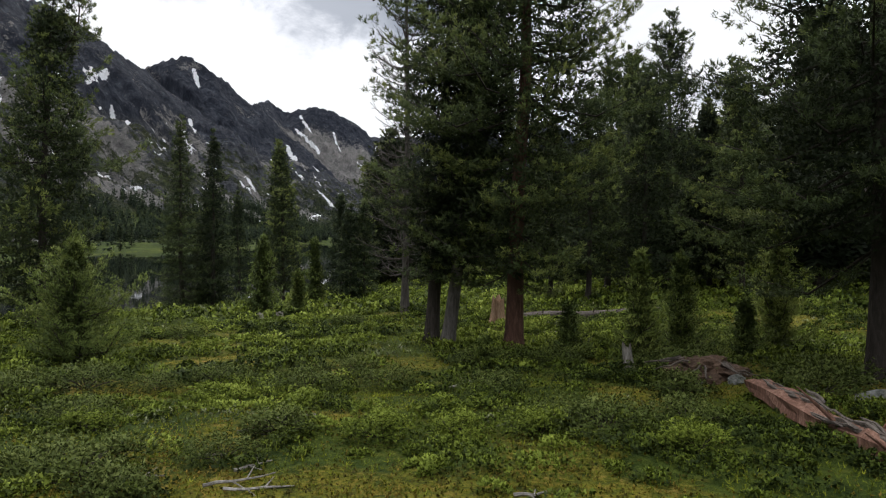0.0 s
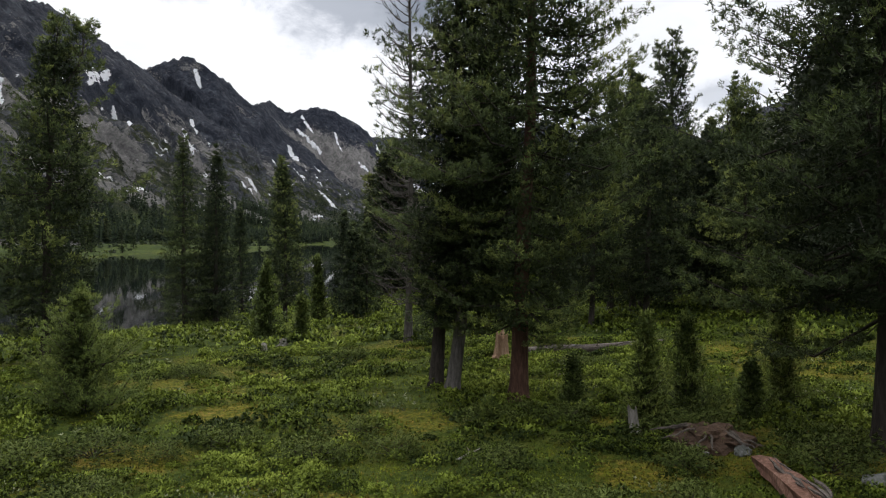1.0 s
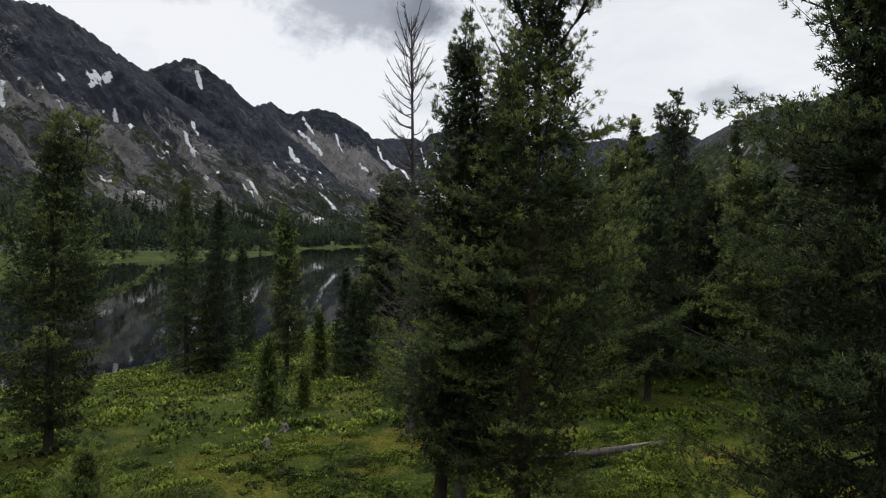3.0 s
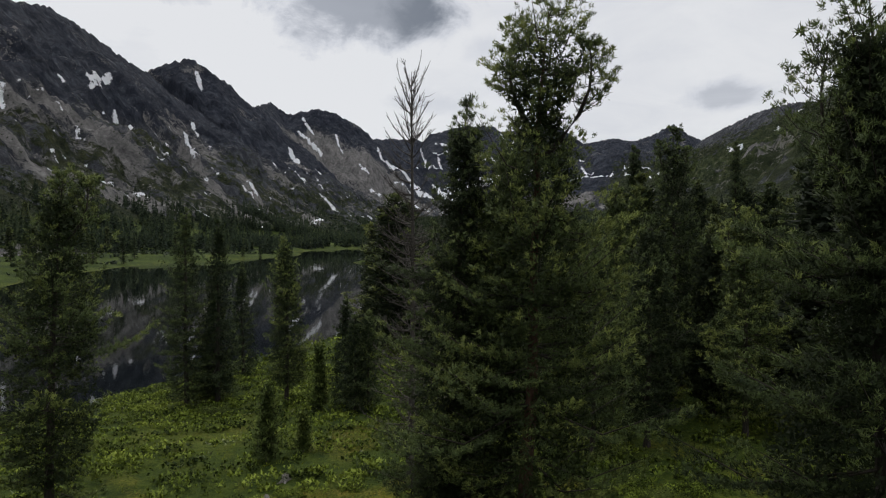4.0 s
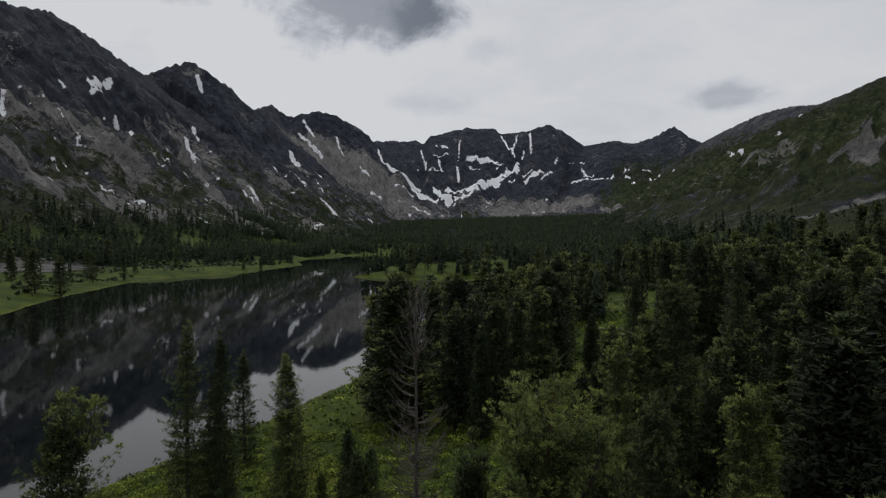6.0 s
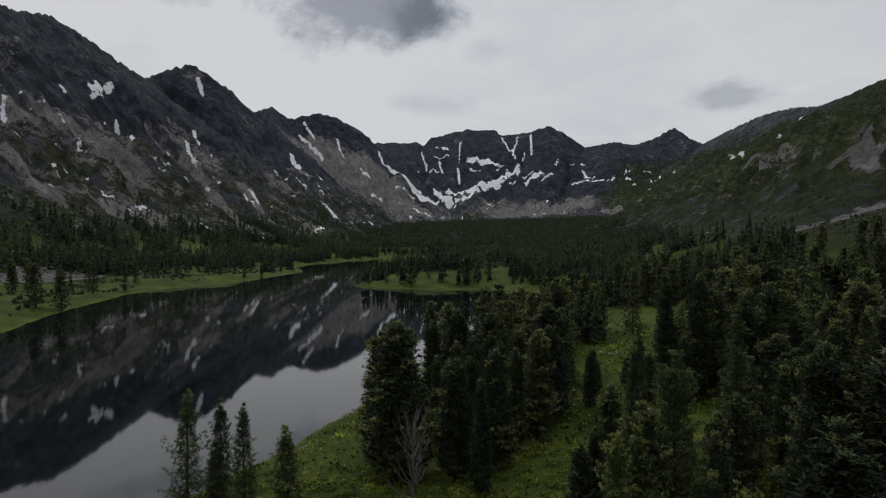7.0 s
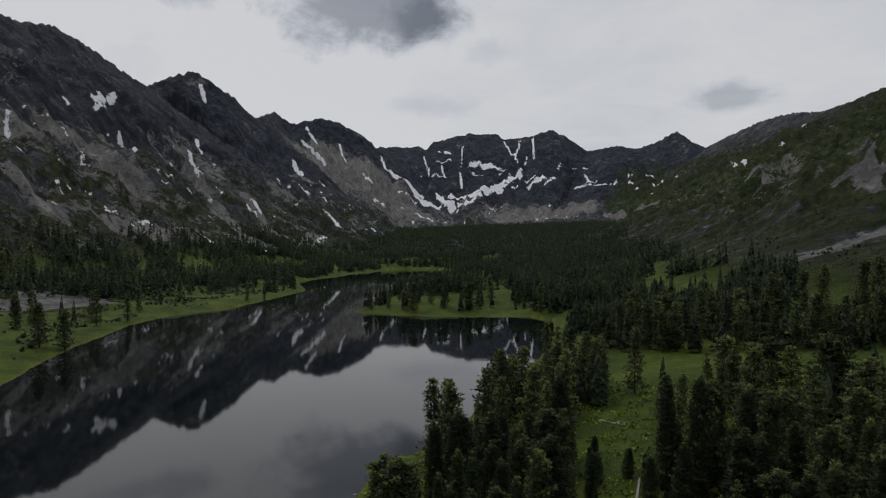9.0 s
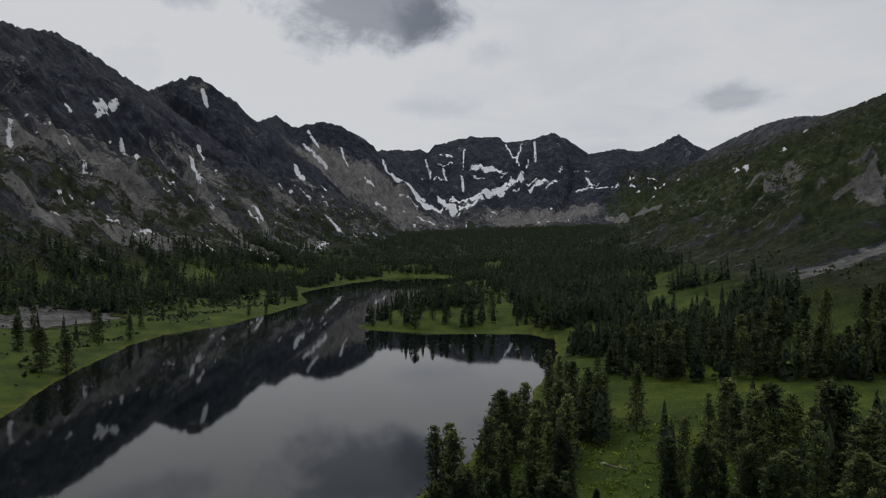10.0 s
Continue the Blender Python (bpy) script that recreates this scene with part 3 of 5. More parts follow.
def tube(path, radii, sides):
    """Vertices and quads of a round bar along a path."""
    path = np.asarray(path, float)
    tan = np.gradient(path, axis=0)
    tan /= np.linalg.norm(tan, axis=1)[:, None] + 1e-9
    ref = np.where(np.abs(tan[:, 2:3]) > 0.8, np.array([[1.0, 0, 0]]), np.array([[0, 0, 1.0]]))
    n1 = np.cross(tan, ref)
    n1 /= np.linalg.norm(n1, axis=1)[:, None] + 1e-9
    n2 = np.cross(tan, n1)
    ph = np.arange(sides) / sides * 2 * np.pi
    v = path[:, None] + np.asarray(radii)[:, None, None] * (np.cos(ph)[None, :, None] * n1[:, None] + np.sin(ph)[None, :, None] * n2[:, None])
    m = len(path)
    i, j = np.meshgrid(np.arange(m - 1), np.arange(sides), indexing="ij")
    k = (j + 1) % sides
    faces = np.stack([i * sides + j, i * sides + k, (i + 1) * sides + k, (i + 1) * sides + j], -1).reshape(-1, 4)
    return v.reshape(-1, 3), faces


class Pile:
    """Gathers pieces of one mesh."""

    def __init__(self):
        self.v, self.f, self.a, self.nv, self.n = [], [], [], [], 0

    def add(self, v, f, tone=None, normals=None):
        self.v.append(v)
        self.f.append(f + self.n)
        self.n += len(v)
        if tone is not None:
            self.a.append(tone)
        if normals is not None:
            self.nv.append(normals)

    def mesh(self, name, mat, shade=False):
        attrs = (("tone", np.concatenate(self.a)),) if self.a else ()
        return mesh_from(name, np.concatenate(self.v), np.concatenate(self.f), mat, attrs, shade, np.concatenate(self.nv) if self.nv else None)


def facing(v, nrm):
    """Turns loose triangles (n, 3, 3) to the side of their soft normals (n, 3)."""
    g = np.cross(v[:, 1] - v[:, 0], v[:, 2] - v[:, 0])
    back = (g * nrm).sum(1) < 0
    v[back] = v[back][:, [1, 0, 2]]
    return v


def bundles(rng, at, out, size, blades, tone, spread=0.62, wide=0.17, level=0.0, puff=0.0, soft=None):
    """Bundles of needles or leaves: narrow triangles that spread round the ways out. soft: the way the clump's surface faces."""
    n = len(at)
    d = rng.normal(size=(n, blades, 3)) * spread + out[:, None] * 0.85
    d /= np.linalg.norm(d, axis=2)[..., None] + 1e-9
    side = np.cross(d, rng.normal(size=(n, blades, 3)) * (1 - level) + np.array([0, 0, 1.6]) * level)
    side /= np.linalg.norm(side, axis=2)[..., None] + 1e-9
    ln = (size * rng.uniform(0.65, 1.2, n))[:, None, None] * rng.uniform(0.7, 1.15, (n, blades, 1))
    base = at[:, None] - d * ln * 0.2 + rng.normal(size=(n, blades, 3)) * (size * puff)[:, None, None]
    w = ln * wide
    soft = out if soft is None else soft
    nrm = (d * 0.55 + soft[:, None] * 0.9 + rng.normal(size=(n, blades, 3)) * 0.16 + np.array([0, 0, 0.25])).reshape(-1, 3)
    nrm /= np.linalg.norm(nrm, axis=1)[:, None] + 1e-9
    v = np.stack([base + d * ln * 0.25 + side * w, base + d * ln * 0.25 - side * w, base + d * ln], 2).reshape(-1, 3, 3)
    v = facing(v, nrm).reshape(-1, 3)
    f = np.arange(n * blades * 3).reshape(-1, 3)
    tone_v = np.repeat(tone, blades * 3) + np.tile(np.array([-0.08, -0.08, 0.14]), n * blades)
    return v, f, tone_v, np.repeat(nrm, 3, axis=0)


def ease(u, a, b):
    q = np.clip((np.asarray(u, float) - a) / (b - a), 0, 1)
    return q * q * (3 - 2 * q)


def crown_width(style, u):
    """How wide the crown is at u from its foot (0) to the tip (1)."""
    if style == "pine":
        return (0.66 + 0.34 * ease(u, 0, 0.25)) * (1 - 0.50 * ease(u, 0.35, 0.9)) * (1 - u ** 7) ** 0.6 + 0.04
    if style == "old":  # a round head over a narrow neck
        return (0.66 + 0.34 * ease(u, 0, 0.2)) * (1 - 0.42 * ease(u, 0.4, 0.8)) * (1 - 0.40 * np.exp(-((u - 0.81) / 0.045) ** 2)) * (1 + 0.40 * ease(u, 0.84, 0.90)) * (1 - u ** 14) ** 0.6 + 0.05
    if style == "broad":  # long limbs low down, a narrow top
        return (0.75 + 0.25 * ease(u, 0, 0.15)) * (1 - 0.70 * ease(u, 0.25, 0.65)) * (1 - u ** 9) ** 0.6 + 0.04
    if style == "slim":
        return (0.70 + 0.30 * ease(u, 0, 0.15)) * (1 - u) ** 0.78 * 1.15 + 0.05
    if style == "wood":  # a blunt cone
        return (0.62 + 0.38 * ease(u, 0, 0.18)) * (1 - u) ** 0.62 + 0.04
    return (1 - u) ** 0.80 * 1.0 + 0.05  # young, conical


# how finely a tree is built: needle length, needles a bundle, twig spacing, whorl spacing, needle width, bark sides, inner mass
FINE = (0.155, 19, 0.24, 0.36, 0.105, 10, 0.55)
NEAR_BY = (0.23, 14, 0.32, 0.42, 0.13, 8, 0.66)
MIDDLE = (0.38, 9, 0.50, 0.62, 0.19, 6, 0.84)
COARSE = (0.70, 6, 0.90, 1.05, 0.20, 5, 0.75)


def make_tree(name, seed, height, radius, start, style, grade, needles, bark_mat, lean=(0.0, 0.0), trunk_r=None, forks=(), arms=(), airy=0.0):
    """A conifer at the origin: trunk, limbs and a crown of needle bundles. start: where the crown begins (0 to 1).
    forks: further leaders (x, y, from, to). arms: long single limbs (turn in degrees, height 0 to 1, length). airy: share of bare limbs."""
    needle, blades, twig_gap, whorl_gap, wide_n, sides, inner = grade
    rng = np.random.default_rng(seed)
    trunk_r = trunk_r or 0.0145 * height
    fine = whorl_gap < 0.7
    m = 14 if fine else 6
    hs = np.linspace(0, 1, m)
    wob = np.cumsum(rng.normal(size=(m, 2)) * 0.09 * height / m ** 1.2, axis=0) * hs[:, None] ** 0.5 * 0.8
    axis = np.stack([lean[0] * height * hs + wob[:, 0], lean[1] * height * hs + wob[:, 1], hs * height], -1)
    rad = trunk_r * ((1 - hs) ** 0.85 * 0.95 + 0.03)
    if fine:
        hs_low = np.array([0.0, 0.012, 0.03])
        low = np.stack([np.interp(hs_low, hs, axis[:, k]) for k in range(3)], -1)
        axis_d = np.vstack([low, axis[1:]])
        rad_d = np.concatenate([trunk_r * np.array([1.55, 1.22, 1.04]), rad[1:]])
    else:
        axis_d, rad_d = axis.copy(), rad
    axis_d = axis_d.copy()
    axis_d[0, 2] = -0.3
    trunk, limbs = Pile(), Pile()
    trunk.add(*tube(axis_d, rad_d, sides))
    at_l, out_l, tone_l = [], [], []
    ph = rng.uniform(0, 6.28, 4)
    tier = 0.0 if style == "young" or whorl_gap > 1.0 else (1.05 if style == "slim" else 1.55 if fine else 1.9) * rng.uniform(0.9, 1.15)

    def axis_at(h):
        return np.array([np.interp(h, hs, axis[:, k]) for k in range(3)])

    def limb(o, a, tilt, ln, curl, leafy):
        d = np.array([np.cos(a) * np.cos(tilt), np.sin(a) * np.cos(tilt), np.sin(tilt)])
        sd = np.array([-np.sin(a), np.cos(a), 0])
        q = np.linspace(0, 1, 5)[:, None]
        bend = rng.normal() * 0.12
        pth = o + d * ln * q + np.array([0, 0, 1.0]) * ln * (curl * q ** 2.2 - 0.10 * np.sin(q * np.pi)) + sd * ln * bend * q * q
        if fine:
            limbs.add(*tube(pth[::2], np.array([min(max(0.014, 0.014 * ln), 0.045), min(max(0.010, 0.009 * ln), 0.03), 0.004]), 3))
        elif rng.random() < 0.4:
            limbs.add(*tube(pth[::4], np.array([max(0.02, 0.024 * ln), 0.008]), 3))
        if not leafy:
            return
        shade = rng.normal() * 0.09
        cnt = max(2, int(ln / twig_gap))
        tt = np.clip(0.18 + 0.82 * (np.arange(cnt) + rng.uniform(0.2, 1.0, cnt)) / cnt, 0.10, 1.0)
        base = np.stack([np.interp(tt, q[:, 0], pth[:, k]) for k in range(3)], -1)
        for sgn in (-1, 1):
            tl = ln * (0.12 + 0.34 * (1 - tt)) * rng.uniform(0.5, 1.25, cnt)
            way = d * 0.72 + sgn * sd * 0.78 + np.array([0, 0, 0.10])
            steps = np.maximum(1, (tl / (needle * (1.3 if needle < 0.5 else 0.95))).astype(int))
            for j in range(int(steps.max())):
                k = (steps > j) & ((j + 1) / steps > 0.30)
                if not k.any():
                    continue
                f = (j + 1) / steps[k]
                p = base[k] + way * (tl[k] * f)[:, None] + np.array([0, 0, 1.0]) * (tl[k] * 0.22 * f * f)[:, None]
                p = p + rng.normal(size=p.shape) * needle * 0.16
                at_l.append(p)
                out_l.append(np.tile(way * 0.62 + np.array([0, 0, 0.62]), (len(p), 1)))
                # tone rises along limb and twig: light on the ends put into colour
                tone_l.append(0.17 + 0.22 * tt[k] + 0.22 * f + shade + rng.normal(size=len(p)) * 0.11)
        at_l.append(pth[-1:])
        out_l.append((d * 0.6 + np.array([0, 0, 0.5]))[None])
        tone_l.append(np.array([0.55 + shade]))

    leaders = [(0.0, 0.0, start, 1.0)] + list(forks)
    for fx, fy, h0, h1 in leaders:
        forked = bool(fx or fy)
        b0 = axis_at(h0)
        tip = np.array([axis_at(h0)[0] + fx, axis_at(h0)[1] + fy, h1 * height]) if forked else axis_at(h1)

        def place(u):
            if not forked:
                return axis_at(h0 + u * (h1 - h0))
            return b0 + (tip - b0) * u + np.array([fx, fy, 0]) * 0.45 * math.sin(u * math.pi)

        if forked:
            limbs.add(*tube([place(u) for u in np.linspace(0, 1, 6)], np.linspace(trunk_r * 0.36, 0.012, 6), 6))
        span = (h1 - h0) * height
        whorls = max(4, int(span / (whorl_gap * (1.25 if style == "slim" else 1.0))))
        for wi in range(whorls):
            u = (wi + 0.5 + rng.normal() * 0.16) / whorls
            u = min(max(u, 0.002), 0.998)
            layer = rng.uniform(0.62, 1.22)
            first = rng.uniform(0, 2 * np.pi)
            if forked and u < 0.3:
                continue
            o = place(u)
            u_all = (h0 + u * (h1 - h0) - start) / (1 - start) if forked else u
            w = radius * float(crown_width(style, min(max(u_all, 0), 0.995))) * layer
            if forked:
                w = radius * 0.34 * math.sqrt(max(0.05, 1 - u ** 3))
            some = int(rng.integers(4, 7) if not fine else rng.integers(5, 9)) + (4 if style == "old" and u > 0.84 else 0)
            for li in range(some):
                a = first + (li + rng.uniform(-0.3, 0.3)) / some * 2 * np.pi
                lump = 0.86 + 0.26 * math.sin(2 * a + ph[0] + 5.1 * u) * math.sin(9.5 * u + ph[1]) + 0.16 * math.sin(3 * a + ph[2] + 17 * u)
                ln = w * rng.uniform(0.74, 1.26) * lump * (1.25 if rng.random() < 0.08 else 1.0)
                if style == "old" and u_all > 0.84:
                    ln = min(ln, (1 - u_all) * span * 1.1 + 0.35)
                if ln < 0.10:
                    continue
                # limbs stand in tiers, with dark gaps between them
                swing = 0.5 * math.sin(a + ph[3]) + 0.35 * math.sin(2 * a + ph[1])
                if tier and math.sin(2 * math.pi * (o[2] / tier + (0.15 if style == "slim" else 0.8) * swing) + ph[2]) < -0.15 and rng.random() < (0.35 if style == "slim" else 0.78):
                    continue
                if style in ("pine", "old", "broad", "wood"):
                    tilt, curl = radians(-22 + 66 * u_all ** 1.4) + rng.normal() * 0.12, 0.30
                elif style == "slim":
                    tilt, curl = radians(-26 + 62 * u_all ** 1.6) + rng.normal() * 0.10, 0.26
                else:
                    tilt, curl = radians(10 + 45 * u_all) + rng.normal() * 0.10, 0.22
                if style == "old" and u_all > 0.84:
                    tilt, curl = radians(14) + rng.normal() * 0.2, 0.22
                limb(o, a, tilt, ln, curl, rng.random() >= airy)
        n_tip = 4 if needle < 0.9 else 2
        if airy < 0.7:
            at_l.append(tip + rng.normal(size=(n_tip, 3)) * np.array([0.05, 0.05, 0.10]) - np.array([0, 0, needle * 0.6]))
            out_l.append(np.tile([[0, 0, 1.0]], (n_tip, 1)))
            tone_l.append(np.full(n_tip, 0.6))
    for turn, h, ln in arms:
        limb(axis_at(h), radians(turn), 0.10, ln, 0.05, True)
        limb(axis_at(h) + np.array([0, 0, 0.05]), radians(turn + 14), 0.02, ln * 0.8, 0.10, True)
    root = new(name)
    root.empty_display_size = 0.3
    part("trunk", trunk.mesh("trunk", bark_mat, True), root)
    if limbs.n:
        part("branching", limbs.mesh("branching", BARK_DARK, True), root, kind="stuff")
    if at_l:
        at, out, tone = np.concatenate(at_l), np.concatenate(out_l), np.concatenate(tone_l)
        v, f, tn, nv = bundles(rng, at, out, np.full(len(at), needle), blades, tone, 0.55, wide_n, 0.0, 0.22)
        # the inner needles, their shade inside the crown put into a darker tone
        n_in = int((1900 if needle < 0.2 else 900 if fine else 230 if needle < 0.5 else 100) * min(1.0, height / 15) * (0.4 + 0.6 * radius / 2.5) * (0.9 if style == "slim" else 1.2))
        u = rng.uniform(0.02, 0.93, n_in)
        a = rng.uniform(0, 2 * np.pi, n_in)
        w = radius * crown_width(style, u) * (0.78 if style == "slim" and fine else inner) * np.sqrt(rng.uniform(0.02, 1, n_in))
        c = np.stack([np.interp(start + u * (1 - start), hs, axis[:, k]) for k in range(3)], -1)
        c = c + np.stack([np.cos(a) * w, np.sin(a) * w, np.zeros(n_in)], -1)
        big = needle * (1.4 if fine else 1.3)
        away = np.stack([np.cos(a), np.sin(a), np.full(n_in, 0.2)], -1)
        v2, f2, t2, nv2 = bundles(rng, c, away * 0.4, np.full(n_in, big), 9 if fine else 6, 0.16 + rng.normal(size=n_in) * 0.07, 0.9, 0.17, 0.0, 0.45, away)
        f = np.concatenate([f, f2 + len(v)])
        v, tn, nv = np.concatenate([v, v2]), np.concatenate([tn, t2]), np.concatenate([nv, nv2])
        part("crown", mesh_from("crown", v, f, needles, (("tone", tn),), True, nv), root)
    return root


def make_dead_tree(name, seed, height, radius):
    """A bare conifer: trunk, curved limbs with thin twigs, a fan of upright ones at the top."""
    rng = np.random.default_rng(seed)
    hs = np.linspace(0, 1, 12)
    axis = np.stack([np.sin(hs * 4) * 0.10, np.cos(hs * 3) * 0.08, hs * height], -1)
    axis[0, 2] = -0.3
    rad = 0.19 * ((1 - hs) ** 0.8 * 0.95 + 0.05)
    rad[0] *= 1.4
    trunk, limbs = Pile(), Pile()
    trunk.add(*tube(axis, rad, 9))
    q = np.linspace(0, 1, 5)[:, None]
    for h in np.concatenate([rng.uniform(0.10, 0.60, 190), rng.uniform(0.55, 0.80, 50), rng.uniform(0.78, 0.97, 34)]):
        o = np.array([np.interp(h, hs, axis[:, k]) for k in range(3)])
        a = rng.uniform(0, 6.28)
        top = float(smooth(np.array(h), 0.78, 0.84))
        ln = rng.uniform(0.5, 1.0) * (radius * (1.15 - 0.55 * h) * (1 - top) + 2.3 * top * (1.1 - (h - 0.8) * 3.6))
        tilt = radians(-12 + 40 * h) * (1 - top) + (radians(44) + rng.normal() * 0.22) * top
        d = np.array([math.cos(a) * math.cos(tilt), math.sin(a) * math.cos(tilt), math.sin(tilt)])
        pth = o + d * ln * q + np.array([0, 0, 1.0]) * ln * ((0.30 + 0.25 * top) * q ** 2.0 - rng.uniform(0.0, 0.2) * (1 - top) * np.sin(q * np.pi))
        limbs.add(*tube(pth, np.linspace(0.034, 0.010, 5), 4))
        sd = np.array([-math.sin(a), math.cos(a), 0])
        for _ in range(9):
            t0 = rng.uniform(0.25, 0.95)
            b = np.array([np.interp(t0, q[:, 0], pth[:, k]) for k in range(3)])
            wv = d * 0.6 + sd * rng.choice((-1, 1)) * rng.uniform(0.2, 0.7) + np.array([0, 0, rng.uniform(-0.2, 0.9)])
            tl = ln * rng.uniform(0.15, 0.38)
            limbs.add(*tube(np.stack([b, b + wv * tl * 0.5, b + wv * tl + np.array([0, 0, 0.12 * tl])]), np.array([0.014, 0.011, 0.007]), 3))
    root = new(name)
    part("trunk", trunk.mesh("trunk", DEAD_BRANCH, True), root)
    part("branching", limbs.mesh("branching", DEAD_BRANCH, True), root, kind="stuff")
    return root


DEAD_BRANCH = bark("dead_branch_bark", (0.03, 0.026, 0.022), (0.07, 0.062, 0.055), (0.14, 0.125, 0.11))


def plant(tree, x, y, turn=0.0, scale=1.0, wide=1.0, sink=0.05, z=None):
    """Sets a built tree on the ground."""
    z = land_z(x, y) if z is None else z
    tree.matrix_basis = Matrix.Translation((x, y, z - sink)) @ Matrix.Rotation(turn, 4, "Z") @ Matrix.Diagonal((scale * wide, scale * wide, scale, 1))
    return tree


def plant_copy(tree, x, y, turn, height, base_height, wide=1.0, z=None):
    k = height / base_height
    c = copy_thing(tree, pose(x, y, (land_z(x, y) if z is None else z) - 0.1, 0, 0, math.degrees(turn)))
    c.scale = (k * wide, k * wide, k)
    return c


NEAR = "conifers round the clearing"
# the large pines: x, y, height of the tip over the lake, crown radius, crown start, bark, lean, forks, long limbs, label
BIG = (
    (2.05, 18.8, 27.4, "old", 2.9, 0.10, BARK_RED, (0.025, 0.0), ((1.3, -0.6, 0.76, 0.945), (-0.75, 0.3, 0.80, 0.95)), ((2, 0.66, 2.9), (-12, 0.57, 3.1), (25, 0.48, 2.7)),
     "tall old pine with thick red-brown trunk and dense dark crown"),
    (-0.35, 21.0, 25.2, "pine", 2.0, 0.12, BARK_DARK, (0.055, 0.0), ((0.6, 0.4, 0.7, 0.95),), ((182, 0.66, 2.6), (195, 0.62, 2.2)), "tall pine with dark trunk growing close beside another"),
    (0.15, 20.4, 24.4, "pine", 1.9, 0.14, BARK_GREY, (0.115, 0.01), (), (), "tall pine with leaning pale grey trunk"),
    (9.0, 13.5, 25.9, "broad", 3.9, 0.16, BARK_DARK, (-0.025, 0.0), ((-0.8, 0.6, 0.72, 0.93), (0.5, 0.8, 0.74, 0.97)), ((178, 0.66, 3.3), (192, 0.63, 2.9), (165, 0.69, 2.6), (205, 0.67, 2.4)),
     "broad dark pine with long sweeping limbs at the clearing's edge"),
    (-19.0, 31.0, 23.6, "pine", 2.9, 0.06, BARK_DARK, (0.012, 0.0), ((1.2, 0.2, 0.78, 0.99),), ((10, 0.86, 2.3),), "dark pine with layered drooping branches above the shore"),
    (17.0, 50.0, 29.0, "pine", 2.9, 0.09, BARK_DARK, (0.0, 0.0), ((1.0, 0.3, 0.74, 0.94), (-0.9, 0.2, 0.8, 0.96)), (), "tall bushy pine with a rounded top"),
    (11.3, 45.0, 24.5, "pine", 2.0, 0.10, BARK_DARK, (0.0, 0.0), (), (), "slender dark pine standing among others"),
    (13.4, 47.0, 24.4, "pine", 1.8, 0.10, BARK_DARK, (0.0, 0.0), (), (), "slender dark pine standing among others"),
    (8.3, 37.5, 20.6, "pine", 2.3, 0.12, BARK_DARK, (0.0, 0.0), (), (), "dark pine with a full crown behind the clearing"),
    (6.9, 42.0, 19.6, "pine", 2.0, 0.12, BARK_DARK, (0.0, 0.0), (), (), "dark pine with a full crown behind the clearing"),
    (11.8, 38.6, 22.0, "pine", 2.7, 0.11, BARK_DARK, (0.0, 0.0), ((0.8, 0.3, 0.7, 0.92),), (), "dark bushy pine with a bare lower trunk"),
    (-14.4, 59.0, 20.6, "wood", 2.7, 0.10, BARK_DARK, (0.0, 0.0), (), (), "dark round-topped pine standing near the shore"),
    (17.9, 39.2, 22.5, "pine", 2.5, 0.13, BARK_DARK, (0.01, 0.0), ((-0.8, 0.3, 0.7, 0.95),), (), "dark bushy pine on the green meadow"),
)
for i, (x, y, tip_z, form, cr, st, bk, ln, fk, arm, lab) in enumerate(BIG):
    z = land_z(x, y)
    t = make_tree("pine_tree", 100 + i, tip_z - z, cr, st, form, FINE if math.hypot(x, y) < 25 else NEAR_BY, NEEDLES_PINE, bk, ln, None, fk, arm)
    plant(t, x, y, z=z)
    tagged(t, lab, "pine tree", NEAR)
plant(tagged(make_dead_tree("dead_tree", 120, 20.8, 2.4), "tall dead conifer with bare grey branches and forked top", "dead tree", NEAR), -1.9, 32.7)
SLIM = ((-24.6, 62.0, 23.3, 2.5), (-22.0, 63.0, 22.2, 2.3), (-23.4, 66.0, 17.0, 2.2), (-24.6, 79.5, 17.4, 2.1),
        (16.2, 58.0, 29.0, 1.7), (18.6, 64.0, 29.5, 1.8), (30.5, 70.0, 31.0, 2.0), (-7.2, 51.5, 14.6, 1.5), (-6.2, 51.8, 15.0, 1.5), (-8.4, 54.0, 15.6, 1.5))
for i, (x, y, tip_z, cr) in enumerate(SLIM):
    z = land_z(x, y)
    t = make_tree("fir_tree", 140 + i, tip_z - z, cr, 0.04, "slim", NEAR_BY, NEEDLES_FIR, BARK_DARK)
    plant(t, x, y, z=z)
    tagged(t, "slender dark fir with a narrow pointed crown near the shore", "fir tree", NEAR)
YOUNG = ((-10.5, 18.6, 3.6, 1.5), (-10.8, 39.0, 4.7, 1.1), (-10.5, 54.0, 5.6, 1.0), (8.65, 17.0, 3.6, 0.85), (4.6, 15.4, 2.9, 0.62),
         (5.9, 16.2, 2.7, 0.62), (3.4, 17.6, 1.5, 0.4), (1.0, 15.5, 0.8, 0.3), (-12.0, 20.5, 2.4, 0.7), (7.2, 15.6, 1.6, 0.5), (-8.9, 40.5, 2.6, 0.7))
YOUNG_GRADE = (0.14, 10, 0.11, 0.16, 0.10, 6, 0.3)
YOUNG_FAR = (0.26, 7, 0.24, 0.26, 0.15, 5, 0.4)
